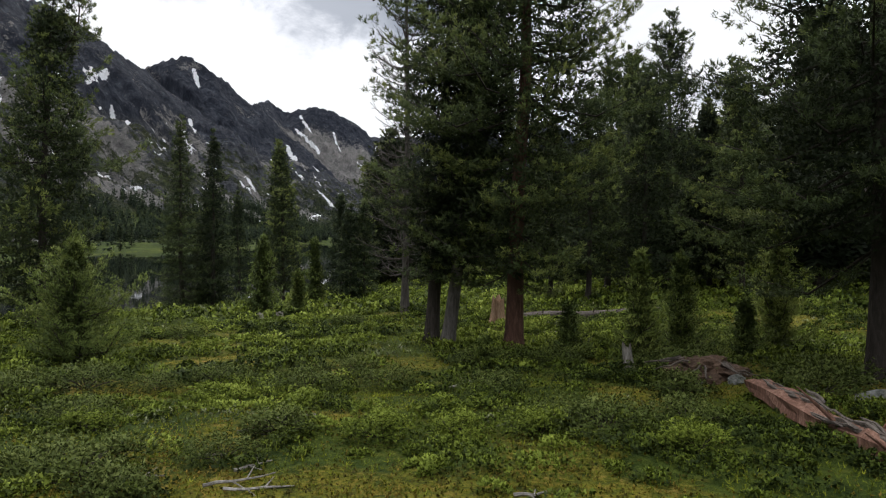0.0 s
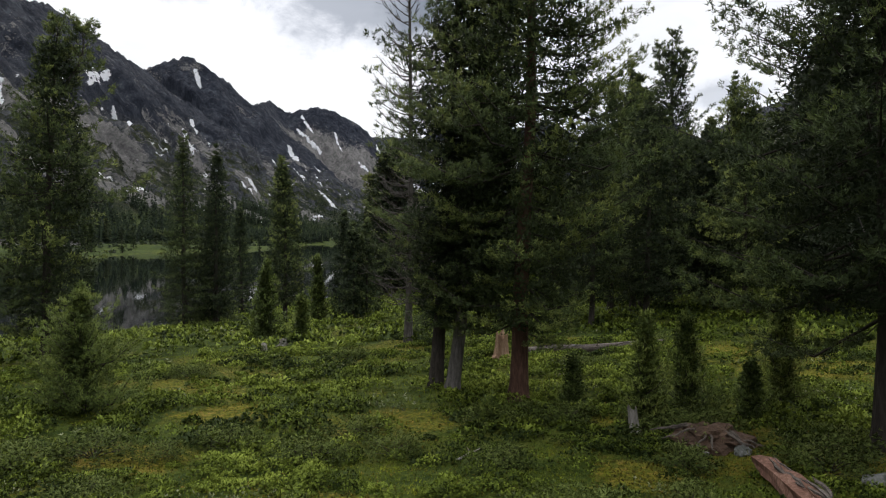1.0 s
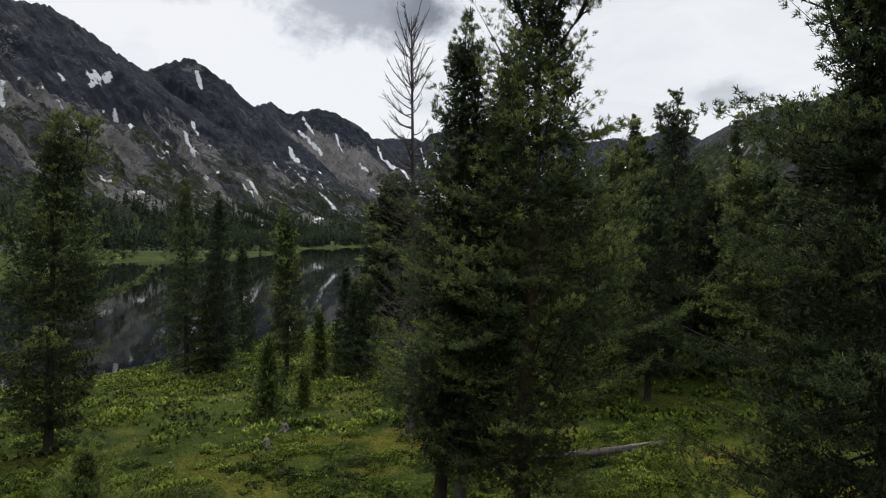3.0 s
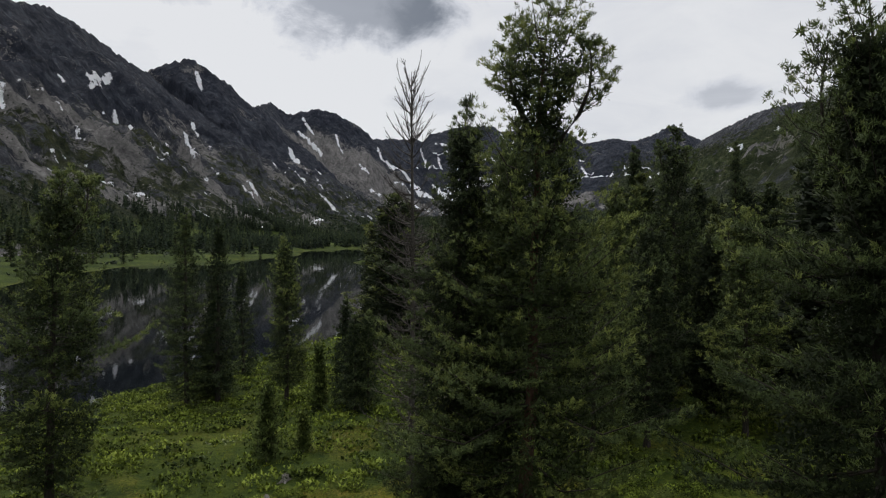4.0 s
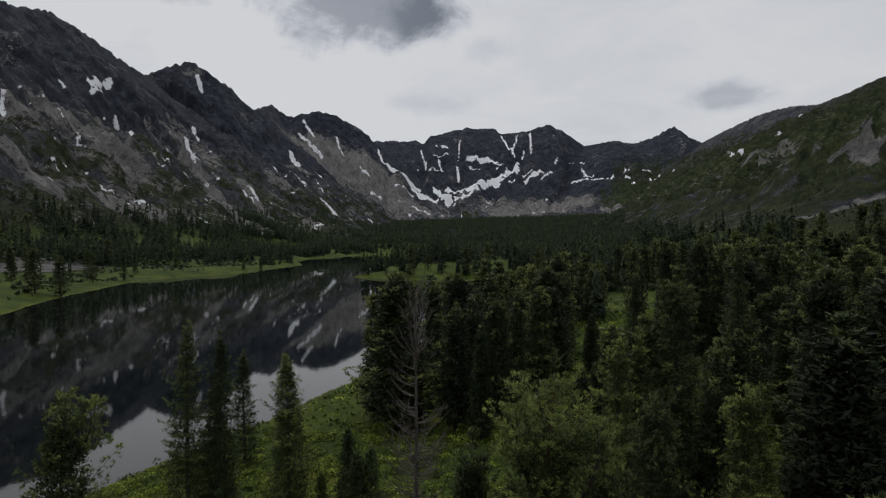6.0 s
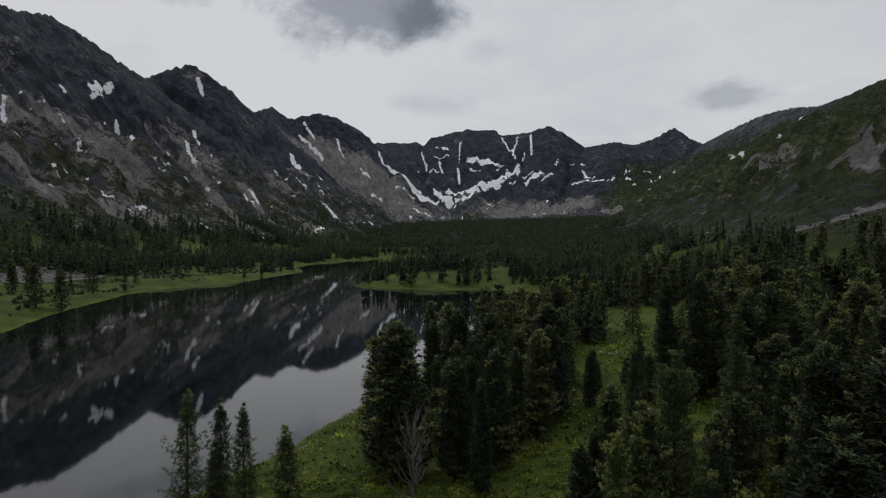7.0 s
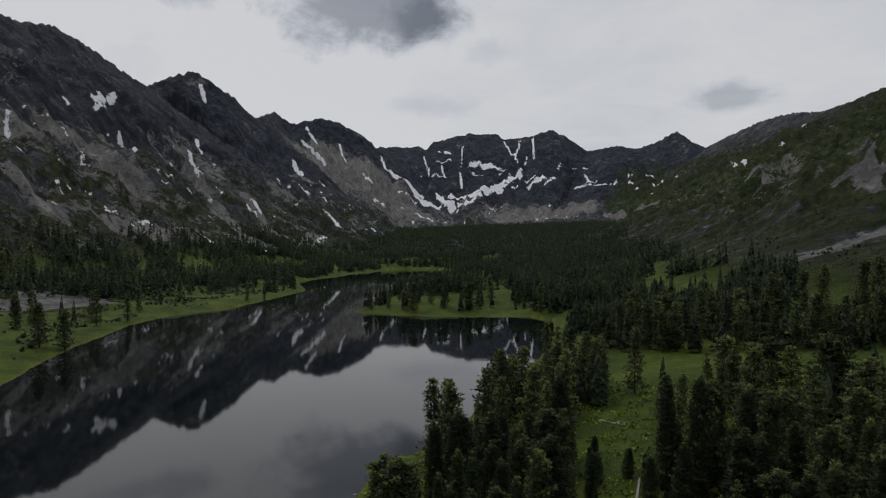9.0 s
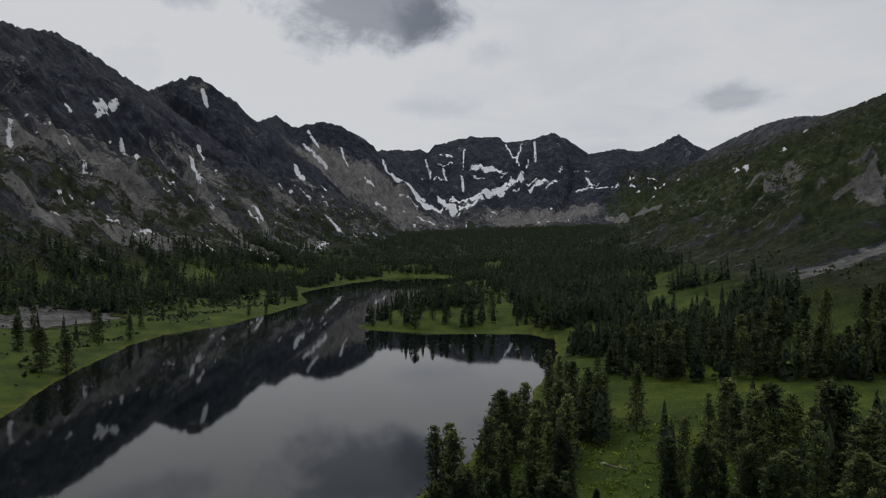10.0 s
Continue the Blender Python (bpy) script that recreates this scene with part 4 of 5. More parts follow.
for i, (x, y, hgt, cr) in enumerate(YOUNG):
    t = make_tree("young_pine", 160 + i, hgt, cr, 0.05, "young", YOUNG_GRADE if y < 25 else YOUNG_FAR, NEEDLES_YOUNG, BARK_GREY, (0, 0), 0.010 * hgt + 0.010, (), (), 0.12)
    plant(t, x, y)
    tagged(t, "young light green pine sapling standing in low shrubs", "sapling", NEAR)

def sector(g, n, r0, r1, a0=-38.0, a1=38.0):
    """Even random places of a ring segment in front of the clearing."""
    r = np.sqrt(g.uniform(r0 * r0, r1 * r1, n))
    a = np.radians(g.uniform(a0, a1, n))
    return r * np.sin(a), r * np.cos(a)


# ---------------------------------------------------------------- woods
MEADOWS = ((66, 250, 24, 60), (236, 660, 50, 120), (185, 300, 62, 30), (190, 490, 62, 40), (255, 560, 60, 60), (300, 640, 60, 60), (150, 420, 34, 22), (92, 432, 20, 42), (45, 172, 13, 36), (30, 98, 11, 26), (21, 68, 8, 20), (118, 232, 58, 24), (128, 196, 13, 14), (-230, 330, 30, 60), (-200, 250, 30, 60), (-290, 490, 46, 62))


def forest_density(x, y):
    """How thick the wood stands, 0 to 1."""
    z, s, hill, gully, crest = land(x, y)
    n = fbm(x, y, 60.0, 3, 201)
    d = smooth(s, 4, 14) * smooth(n, -0.22, 0.12)
    for cx, cy, rx, ry in MEADOWS:
        d = d * smooth(np.hypot((x - cx) / rx, (y - cy) / ry) + fbm(x, y, 30.0, 2, 203) * 0.5, 0.8, 1.15)
    d = d * (1 - 0.9 * smooth(np.hypot((x - 5) / 75, (y - 515) / 38), 1.1, 0.8))
    bank = smooth(x, -130, -165) * smooth(y, 720, 620)
    d = d * (1 - bank * (0.97 - 0.85 * smooth(s, 60, 130)))
    open_side = smooth(x - 0.22 * y, 40, 140)
    d = d * smooth(hill, (75 + 60 * smooth(y, 900, 2000)) * (1 - 0.5 * open_side), 30 * (1 - 0.6 * open_side))
    return d, s, hill


rng = np.random.default_rng(77)
WOOD = "trees of the lakeside wood"
KINDS = []  # for each grade: four pines and two firs, 15 m high
for grade in (MIDDLE, COARSE):
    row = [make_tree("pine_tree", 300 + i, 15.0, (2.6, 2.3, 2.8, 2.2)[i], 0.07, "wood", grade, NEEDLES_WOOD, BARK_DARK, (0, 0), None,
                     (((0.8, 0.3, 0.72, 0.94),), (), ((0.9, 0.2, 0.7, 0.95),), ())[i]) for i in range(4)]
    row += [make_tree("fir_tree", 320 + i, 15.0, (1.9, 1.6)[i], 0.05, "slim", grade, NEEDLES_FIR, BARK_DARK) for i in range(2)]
    KINDS.append(row)
WOOD_AT = []


def tallest(x, y):
    """How high tips reach over the lake where the wood opens to the long meadow."""
    r, az = math.hypot(x, y), math.degrees(math.atan2(x, y))
    if 9 < az < 23 and r < 122:
        return 45 - 0.335 * r
    if 10.5 < az < 17.5 and r < 196:
        return 45 - 0.212 * r
    if 13.5 < az < 18.5 and r < 264:
        return 45 - 0.15 * r
    if 18 < az < 38 and 175 < r < 262:
        return 66 - 0.22 * r
    return 99.0


def wood_tree(x, y, height, kind, wide=1.0, z=None):
    src = KINDS[0 if math.hypot(x, y) < 150 else 1][kind]
    z = land_z(x, y) if z is None else z
    if not src.get("label"):
        plant(src, x, y, rng.uniform(0, 6.3), height / 15.0, wide, 0.1, z)
        tagged(src, "dark green bushy pine of the lakeside wood" if kind < 4 else "slender dark fir of the lakeside wood", "pine tree" if kind < 4 else "fir tree", WOOD)
    else:
        plant_copy(src, x, y, rng.uniform(0, 6.3), height, 15.0, wide, z)
    WOOD_AT.append((x, y))


# those that stand out by themselves: x, y, height, kind
MEADOW_EDGE = ((49, 210, 14.5, 1), (41, 225, 21.3, 0), (44, 215, 20.3, 3), (50, 224, 16.4, 2), (75, 180, 20.4, 2), (75, 173, 17.1, 0), (80, 163, 22.0, 2), (74, 160, 21.3, 1), (84, 161, 19.4, 3), (93, 161, 22.0, 2), (95, 159, 21.2, 0), (90, 165, 14.9, 5), (54, 154, 10.9, 3), (99, 155, 14.7, 1), (48, 273, 14.1, 1), (73, 187, 14.5, 4))
UPPER_WOOD = ((96, 295, 22.0, 5), (100, 293, 22.0, 4), (107, 297, 19.2, 4), (117, 306, 22.0, 5), (103, 274, 16.0, 0), (117, 293, 22.0, 1), (120, 283, 19.5, 0), (129, 292, 22.0, 2), (145, 311, 22.0, 2), (161, 327, 22.0, 0), (169, 316, 22.0, 2), (178, 314, 22.0, 3), (188, 300, 22.0, 2), (192, 294, 22.0, 0), (91, 338, 18.9, 4), (83, 328, 18.3, 5), (99, 350, 19.6, 1), (107, 360, 16.1, 4), (78, 359, 12.4, 5), (164, 484, 11.2, 4))
WEST_BANK = ((-199, 317, 22.0, 2), (-190, 323, 20.0, 0), (-242, 365, 19.5, 3), (-216, 401, 22.0, 4), (-230, 420, 20.6, 5), (-211, 430, 17.4, 4), (-250, 391, 20.2, 4), (-296, 577, 22.0, 1), (-225, 475, 16.3, 5), (-217, 526, 18.1, 4), (-174, 564, 17.0, 5), (-160, 567, 13.2, 4), (-398, 678, 22.0, 1), (-383, 599, 22.0, 2), (-381, 558, 21.6, 2))
PENINSULA = ((-26, 489, 22.0, 0), (-40, 537, 18.5, 4), (16, 497, 22.0, 2), (-14, 513, 19.9, 5), (-3, 505, 17.4, 4), (34, 537, 22.0, 1), (55, 520, 21.5, 5), (67, 478, 22.0, 0), (-59, 501, 14.2, 4), (-46, 503, 15.1, 5))
for x, y, hgt, kind in MEADOW_EDGE + UPPER_WOOD + WEST_BANK + PENINSULA:
    wood_tree(x, y, hgt, kind, rng.uniform(1.1, 1.45))
SHORE_WOOD = ((1, 85, 16, 0), (6.5, 88, 16, 2), (3.4, 92, 15, 1), (9.5, 94, 15, 3), (4.1, 79, 14, 5), (12.4, 118, 16, 0), (8.5, 104, 15, 1), (3.5, 103, 16, 4), (14, 107, 15, 2), (11.6, 57, 12, 3),
              (17.8, 72, 14, 0), (14.6, 66, 11, 5), (19.7, 55, 12, 1), (33.9, 76, 16, 2), (29, 66, 14, 0), (7.5, 112, 16, 3), (0.5, 97, 14, 1), (-1.5, 104, 14, 5))
for x, y, hgt, kind in SHORE_WOOD:
    wood_tree(x, y, hgt, kind, 1.1)
for x, y, hgt, kind in ((18.3, 45, 13, 1), (20.7, 51.5, 14, 3), (23.6, 58, 14, 0), (58.4, 206, 21, 2), (51.5, 220, 17, 0), (12.1, 184, 14.5, 1), (7, 168, 12, 5), (-9.5, 117, 11.5, 1),
                        (-2.4, 122, 18, 1), (-6, 108, 13, 2), (1.5, 112, 15, 0), (40.8, 123, 23, 5), (45.4, 120, 23, 1), (48.5, 124, 21, 0), (52, 128, 20, 3), (14, 128, 14, 1), (-12, 150, 4, 4)):
    wood_tree(x, y, hgt, kind)
for near_r, far_r, most in ((44, 80, 106), (80, 150, 182), (150, 330, 335)):
    n = 6000
    r = np.sqrt(rng.uniform(near_r ** 2, far_r ** 2, n))
    a = np.radians(rng.uniform(-8, 38, n))
    tx, ty = r * np.sin(a), r * np.cos(a)
    keep = (rng.random(n) < forest_density(tx, ty)[0]) & ~((tx < 14) & (ty < 75)) & (tx > -14 + 0.02 * ty)
    tx, ty = tx[keep], ty[keep]
    tz = land(tx, ty)[0]
    for x, y, z in zip(tx, ty, tz):
        if len(WOOD_AT) >= most:
            break
        if min(math.hypot(x - p, y - q) for p, q in WOOD_AT) > 4.3:
            hgt = min(rng.uniform(11.0, 21.5), (tallest(x, y) - z) * rng.uniform(0.72, 1.0))
            if hgt < 6.0:
                continue
            wood_tree(x, y, hgt, int(rng.choice(6, p=(0.22, 0.2, 0.18, 0.16, 0.12, 0.12))), rng.uniform(1.1, 1.6), z)


def far_template(seed, blades, big=1.0):
    """A far conifer, one metre high: a ragged column of dark needle clumps round a stem."""
    g = np.random.default_rng(seed)
    u = np.sort(g.uniform(0.06, 1.0, blades))
    w = (0.165 * (1 - u) ** 0.75 + 0.010) * big ** 0.5
    a = g.uniform(0, 2 * np.pi, blades)
    c = np.stack([np.cos(a) * w * 0.45, np.sin(a) * w * 0.45, u], -1)
    o = np.stack([np.cos(a), np.sin(a), g.uniform(-0.5, 0.5, blades)], -1) * (w * 0.75)[:, None]
    t = np.stack([-np.sin(a), np.cos(a), g.uniform(-0.4, 0.4, blades)], -1) * (w * 0.75)[:, None]
    up = np.array([0, 0, 1.0]) * ((0.035 + 0.05 * g.random(blades)) * big)[:, None]
    v = np.stack([c + o - up, c + t + up * 0.4, c - t + up * 1.1 - o * 0.3], 1).reshape(-1, 3)
    # tone grows towards the tip: light on the treetop put into colour
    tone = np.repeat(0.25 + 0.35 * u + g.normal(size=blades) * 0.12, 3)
    nrm = np.stack([np.cos(a), np.sin(a), np.full(blades, 0.55)], -1)
    nrm /= np.linalg.norm(nrm, axis=1)[:, None]
    return facing(v.reshape(-1, 3, 3), nrm).reshape(-1, 3), tone, np.repeat(nrm, 3, axis=0)


def build_far_woods():
    g = np.random.default_rng(55)
    pile = Pile()
    xs, ys = [], []
    for r0, r1, n in ((150, 600, 26000), (600, 1400, 60000), (1400, 3600, 130000)):
        x, y = sector(g, n, r0, r1)
        r, az = np.hypot(x, y), np.arctan2(x, y)
        d = forest_density(x, y)[0]
        own = np.clip(smooth(r, 300, 340) + smooth(az, radians(-7.5), radians(-8.2)) + 0.5 * smooth(r, 150, 200), 0, 1)
        k = g.random(n) < d * own * (0.42 if r1 == 600 else 0.50 if r1 == 1400 else 0.62)
        xs.append(x[k])
        ys.append(y[k])
    x, y = np.concatenate(xs), np.concatenate(ys)
    r = np.hypot(x, y)
    z = land(x, y)[0]
    near_t = [far_template(900 + k, 52) for k in range(5)]
    far_t = [far_template(950 + k, 22, 1.15) for k in range(5)]
    tiny_t = [far_template(970 + k, 9, 1.9) for k in range(5)]
    for i in range(len(x)):
        v, tone, nv = (near_t if r[i] < 560 else far_t if r[i] < 1300 else tiny_t)[i % 5]
        hgt = g.uniform(10, 16) + 7 * g.random() ** 2 * (1 if r[i] > 400 else 0.5)
        th = g.uniform(0, 6.28)
        c, sn = math.cos(th), math.sin(th)
        wd = hgt * g.uniform(0.8, 1.25)
        p = np.stack([(v[:, 0] * c - v[:, 1] * sn) * wd + x[i], (v[:, 0] * sn + v[:, 1] * c) * wd + y[i], v[:, 2] * hgt + z[i] - 0.4], -1)
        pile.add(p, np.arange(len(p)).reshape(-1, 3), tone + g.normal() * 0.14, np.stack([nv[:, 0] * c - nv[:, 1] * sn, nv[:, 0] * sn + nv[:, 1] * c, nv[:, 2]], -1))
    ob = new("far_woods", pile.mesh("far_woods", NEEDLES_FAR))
    tagged(ob, "dense dark conifer forest filling the valley round the lake", "forest", kind="stuff")
    return len(x)


FAR_COUNT = build_far_woods()


def build_slope_shrubs():
    """Low dark bushes dotted over the lower mountain sides."""
    g = np.random.default_rng(66)
    x, y = sector(g, 150000, 350, 3000)
    bx, by = g.uniform(-480, -165, 9000), g.uniform(230, 760, 9000)
    x, y = np.concatenate([x, bx]), np.concatenate([y, by])
    z, s, hill, gully, crest = land(x, y)
    side = smooth(x - 0.15 * y, -100, 250)
    d = smooth(hill, 18, 50) * smooth(hill, 330 + 60 * side, 120) * smooth(fbm(x, y, 90.0, 4, 211), -0.15, 0.25) * (0.25 + 0.12 * side + 0.3 * smooth(gully, 0.2, 0.7))
    bank = smooth(x, -165, -185) * smooth(y, 800, 650) * smooth(s, 6, 20) * smooth(fbm(x, y, 35.0, 3, 213), -0.1, 0.2)
    bank = bank * smooth(np.hypot((x + 300) / 50, (y - 505) / 66), 0.7, 1.1)
    k = g.random(len(x)) < np.maximum(d * 0.9, bank * 0.9)
    x, y, z = x[k], y[k], z[k]
    n = len(x)
    size = g.uniform(0.9, 2.4, n) * (0.8 + np.hypot(x, y) / 2500)
    at = np.stack([x, y, z + 0.2 * size], -1)
    out = np.stack([g.normal(size=n) * 0.3, g.normal(size=n) * 0.3, np.full(n, 0.7)], -1)
    v, f, tn, nv = bundles(g, at, out, size * 1.3, 5, 0.35 + g.normal(size=n) * 0.16, 0.8, 0.42)
    tagged(new("slope_shrubs", mesh_from("slope_shrubs", v, f, NEEDLES_FAR, (("tone", tn),), True, nv)), "low dark bushes scattered over the mountain sides", "shrubs", kind="stuff")


build_slope_shrubs()

# ---------------------------------------------------------------- ground cover
def cover(name, seed, bands, mat, chosen, label, category, wide, spread, lift, rise=1.0, level=0.0):
    """One sheet of small plants. bands: nearest, farthest, number, leaf size, leaves a bundle."""
    g = np.random.default_rng(seed)
    pile = Pile()
    for r0, r1, n, size, blades in bands:
        x, y = sector(g, n, r0, r1)
        keep = g.random(n) < chosen(x, y)
        x, y = x[keep], y[keep]
        z, s = land(x, y)[:2]
        ok = s > 1.2
        x, y, z = x[ok], y[ok], z[ok]
        m = len(x)
        out = np.stack([g.normal(size=m) * 0.35, g.normal(size=m) * 0.35, np.full(m, rise)], -1)
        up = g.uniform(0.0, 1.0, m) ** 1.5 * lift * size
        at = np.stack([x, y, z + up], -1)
        # tone rises with height: shade low between the plants painted into their colour
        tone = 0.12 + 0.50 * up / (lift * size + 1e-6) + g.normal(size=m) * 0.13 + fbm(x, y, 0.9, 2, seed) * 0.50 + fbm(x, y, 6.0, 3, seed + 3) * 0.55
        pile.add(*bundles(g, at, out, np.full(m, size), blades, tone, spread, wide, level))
    return tagged(new(name, pile.mesh(name, mat)), label, category, kind="stuff")


def cushions(name, seed, bands, mat, chosen, label, category, wide):
    """Low rounded cushions of small leaves. bands: nearest, farthest, number, radius, bundles a cushion, leaf size, leaves a bundle."""
    g = np.random.default_rng(seed)
    pile = Pile()
    for r0, r1, n, rc, k, leaf, blades in bands:
        x, y = sector(g, n, r0, r1)
        keep = g.random(n) < chosen(x, y)
        x, y = x[keep], y[keep]
        n = len(x)
        rad = rc * g.uniform(0.45, 1.45, n)
        tall = rad * g.uniform(0.30, 0.75, n)
        hue = g.normal(size=n) * 0.15 + fbm(x, y, 6.0, 3, seed + 3) * 0.5
        i = np.repeat(np.arange(n), k)
        a, q = g.uniform(0, 2 * np.pi, n * k), np.sqrt(g.uniform(0, 1, n * k))
        lobe = 1 + 0.28 * np.sin(3 * a + 11.0 * hue[i]) + 0.16 * np.sin(5 * a + 31.0 * hue[i])
        dx, dy = np.cos(a) * q * lobe, np.sin(a) * q * lobe
        px, py = x[i] + dx * rad[i], y[i] + dy * rad[i]
        z0, s = land(x, y)[:2]
        slope_x, slope_y = (land(x + 0.4, y)[0] - z0) / 0.4, (land(x, y + 0.4)[0] - z0) / 0.4
        z = (z0[i] + slope_x[i] * dx * rad[i] + slope_y[i] * dy * rad[i]) - 0.04 * rad[i]
        s = s[i]
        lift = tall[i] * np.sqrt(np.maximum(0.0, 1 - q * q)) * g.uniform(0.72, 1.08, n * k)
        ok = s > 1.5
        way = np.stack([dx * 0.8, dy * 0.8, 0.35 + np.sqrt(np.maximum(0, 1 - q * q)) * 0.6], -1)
        # lit tops and shaded rims of the cushions are put into the tone
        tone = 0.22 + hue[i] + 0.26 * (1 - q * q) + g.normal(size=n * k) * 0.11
        at = np.stack([px, py, z + lift], -1)
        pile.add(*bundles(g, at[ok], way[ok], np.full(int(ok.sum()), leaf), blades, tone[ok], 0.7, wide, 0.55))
    return tagged(new(name, pile.mesh(name, mat)), label, category, kind="stuff")


def shrub_spots(x, y):
    return smooth(fbm(x, y, 2.6, 3, 401), -0.25, 0.02) * (1 - 0.85 * bare_spots(x, y))


def grass_spots(x, y):
    return (1 - 0.75 * shrub_spots(x, y)) * (1 - 0.6 * bare_spots(x, y))


def moss_spots(x, y):
    return 0.15 + 0.85 * bare_spots(x, y)


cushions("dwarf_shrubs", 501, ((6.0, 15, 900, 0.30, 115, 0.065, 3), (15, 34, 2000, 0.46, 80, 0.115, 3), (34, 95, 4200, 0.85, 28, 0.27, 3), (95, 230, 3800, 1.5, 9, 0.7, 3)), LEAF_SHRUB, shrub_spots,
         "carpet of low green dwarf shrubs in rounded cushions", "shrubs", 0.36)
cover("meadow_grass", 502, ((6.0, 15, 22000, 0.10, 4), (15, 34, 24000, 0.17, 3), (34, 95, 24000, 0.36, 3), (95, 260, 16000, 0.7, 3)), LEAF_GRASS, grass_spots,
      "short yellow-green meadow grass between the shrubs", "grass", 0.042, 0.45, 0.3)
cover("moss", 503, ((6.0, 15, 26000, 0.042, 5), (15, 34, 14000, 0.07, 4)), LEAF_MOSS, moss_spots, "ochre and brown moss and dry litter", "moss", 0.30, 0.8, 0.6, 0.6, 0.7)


def lichen_spots(x, y):
    return smooth(fbm(x, y, 3.2, 2, 455), 0.30, 0.48)


cover("pale_lichen", 504, ((6, 16, 9000, 0.075, 6), (16, 36, 9000, 0.13, 5), (36, 90, 9000, 0.3, 3)), LEAF_PALE, lichen_spots, "pale grey-green lichen tufts among the shrubs", "lichen", 0.22, 0.8, 1.6, 0.8, 0.5)


def make_shrub(seed, r, h, leaf, mat):
    """A rounded bush: a few stems and a ragged dome of small leaves."""
    g = np.random.default_rng(seed)
    stems = Pile()
    at_l, tone_l, out_l = [], [], []
    for _ in range(16):
        a, f = g.uniform(0, 6.28), g.uniform(0.3, 1.0)
        tip = np.array([math.cos(a) * r * f, math.sin(a) * r * f, h * (1.05 - 0.55 * f * f) * g.uniform(0.8, 1.1)])
        q = np.linspace(0, 1, 4)[:, None]
        pth = tip * q * np.array([1, 1, 0]) + np.array([0, 0, 1.0]) * tip[2] * q ** 0.7
        stems.add(*tube(pth, np.linspace(0.012, 0.004, 4), 3))
        m = int(40 * g.uniform(0.7, 1.3))
        c = tip + g.normal(size=(m, 3)) * np.array([r * 0.20, r * 0.20, h * 0.15])
        c[:, 2] = np.maximum(c[:, 2], 0.02)
        at_l.append(c)
        out_l.append(c / np.array([r, r, h]) * np.array([0.8, 0.8, 0.7]) + np.array([0, 0, 0.25]))
        # leaf tone climbs with height, so the bush's lit top is in its colour
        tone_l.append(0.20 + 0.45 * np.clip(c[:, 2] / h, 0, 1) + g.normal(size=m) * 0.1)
    # the close outer dome
    m = 420
    a, e = g.uniform(0, 6.28, m), np.arcsin(g.uniform(0.02, 1.0, m))
    rr = g.uniform(0.55, 1.02, m) * (1 + 0.22 * np.sin(3 * a + seed) * np.cos(e * 4) + 0.16 * np.sin(5 * a + 2 * seed))
    c = np.stack([np.cos(a) * np.cos(e) * r * rr, np.sin(a) * np.cos(e) * r * rr, np.sin(e) * h * rr], -1)
    at_l.append(c)
    out_l.append(c / np.array([r, r, h]) * 0.7 + np.array([0, 0, 0.3]))
    # the dome's upward side gets the same painted light
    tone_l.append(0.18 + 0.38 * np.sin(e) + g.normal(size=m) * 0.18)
    root = new("shrub")
    part("undergrowth", stems.mesh("undergrowth", BARK_DARK), root, kind="stuff")
    at = np.concatenate(at_l)
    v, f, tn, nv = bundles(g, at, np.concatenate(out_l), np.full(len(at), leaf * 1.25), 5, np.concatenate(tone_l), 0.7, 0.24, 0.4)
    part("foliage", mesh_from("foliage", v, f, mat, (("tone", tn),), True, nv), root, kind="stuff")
    return root


BUSHES = "bushes of the clearing"
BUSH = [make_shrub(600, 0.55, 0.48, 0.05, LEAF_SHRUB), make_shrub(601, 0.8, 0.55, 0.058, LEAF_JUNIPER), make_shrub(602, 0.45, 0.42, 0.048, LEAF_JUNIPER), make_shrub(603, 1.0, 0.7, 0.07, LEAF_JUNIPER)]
BUSH_LABEL = ("leafy green dwarf bush on the mossy clearing", "wide dark green juniper bush on the mossy clearing", "small dark juniper bush among low shrubs", "large dark green bush with small leaves on the meadow")
used = set()
# x, y, kind, size
FORE = ((-4.4, 7.9, 1, 1.1), (-5.0, 8.1, 3, 0.8), (-3.6, 7.3, 2, 1.1), (-3.0, 9.0, 1, 0.75), (-2.5, 9.9, 2, 1.2), (-6.0, 13.7, 1, 0.7),
                         (-2.1, 15.1, 3, 0.7), (-1.2, 13.9, 3, 0.75), (-5.6, 10.4, 0, 0.9))
SIDE = ((1.0, 12.5, 1, 0.9), (5.3, 15.6, 3, 1.1), (5.6, 14.6, 3, 1.0), (4.9, 14.9, 1, 1.1), (7.1, 12.2, 3, 0.9),
                         (7.6, 13.0, 3, 1.0), (2.0, 10.4, 1, 0.9), (2.4, 9.4, 1, 1.0), (1.5, 9.8, 0, 1.0), (3.3, 8.4, 0, 1.0), (3.9, 10.5, 1, 0.9), (4.6, 12.6, 2, 1.3), (-8.6, 12.8, 3, 1.0))
BACK = ((-7.4, 13.6, 1, 1.1), (-6.2, 11.2, 1, 0.9), (1.0, 16.0, 3, 0.8), (1.9, 16.9, 3, 0.7), (-5.0, 14.8, 1, 1.0), (-2.8, 13.6, 1, 1.1), (0.2, 9.6, 0, 0.9), (-0.9, 9.9, 0, 1.0),
                         (3.0, 16.2, 1, 1.0), (6.6, 18.2, 3, 1.2), (-9.5, 24, 3, 0.9), (-4, 28, 3, 0.8), (5, 24, 3, 1.0), (10, 30, 3, 1.0), (-20, 56, 3, 1.3), (-3, 44, 3, 1.2), (4, 36, 3, 1.2), (-4, 70, 3, 1.4))
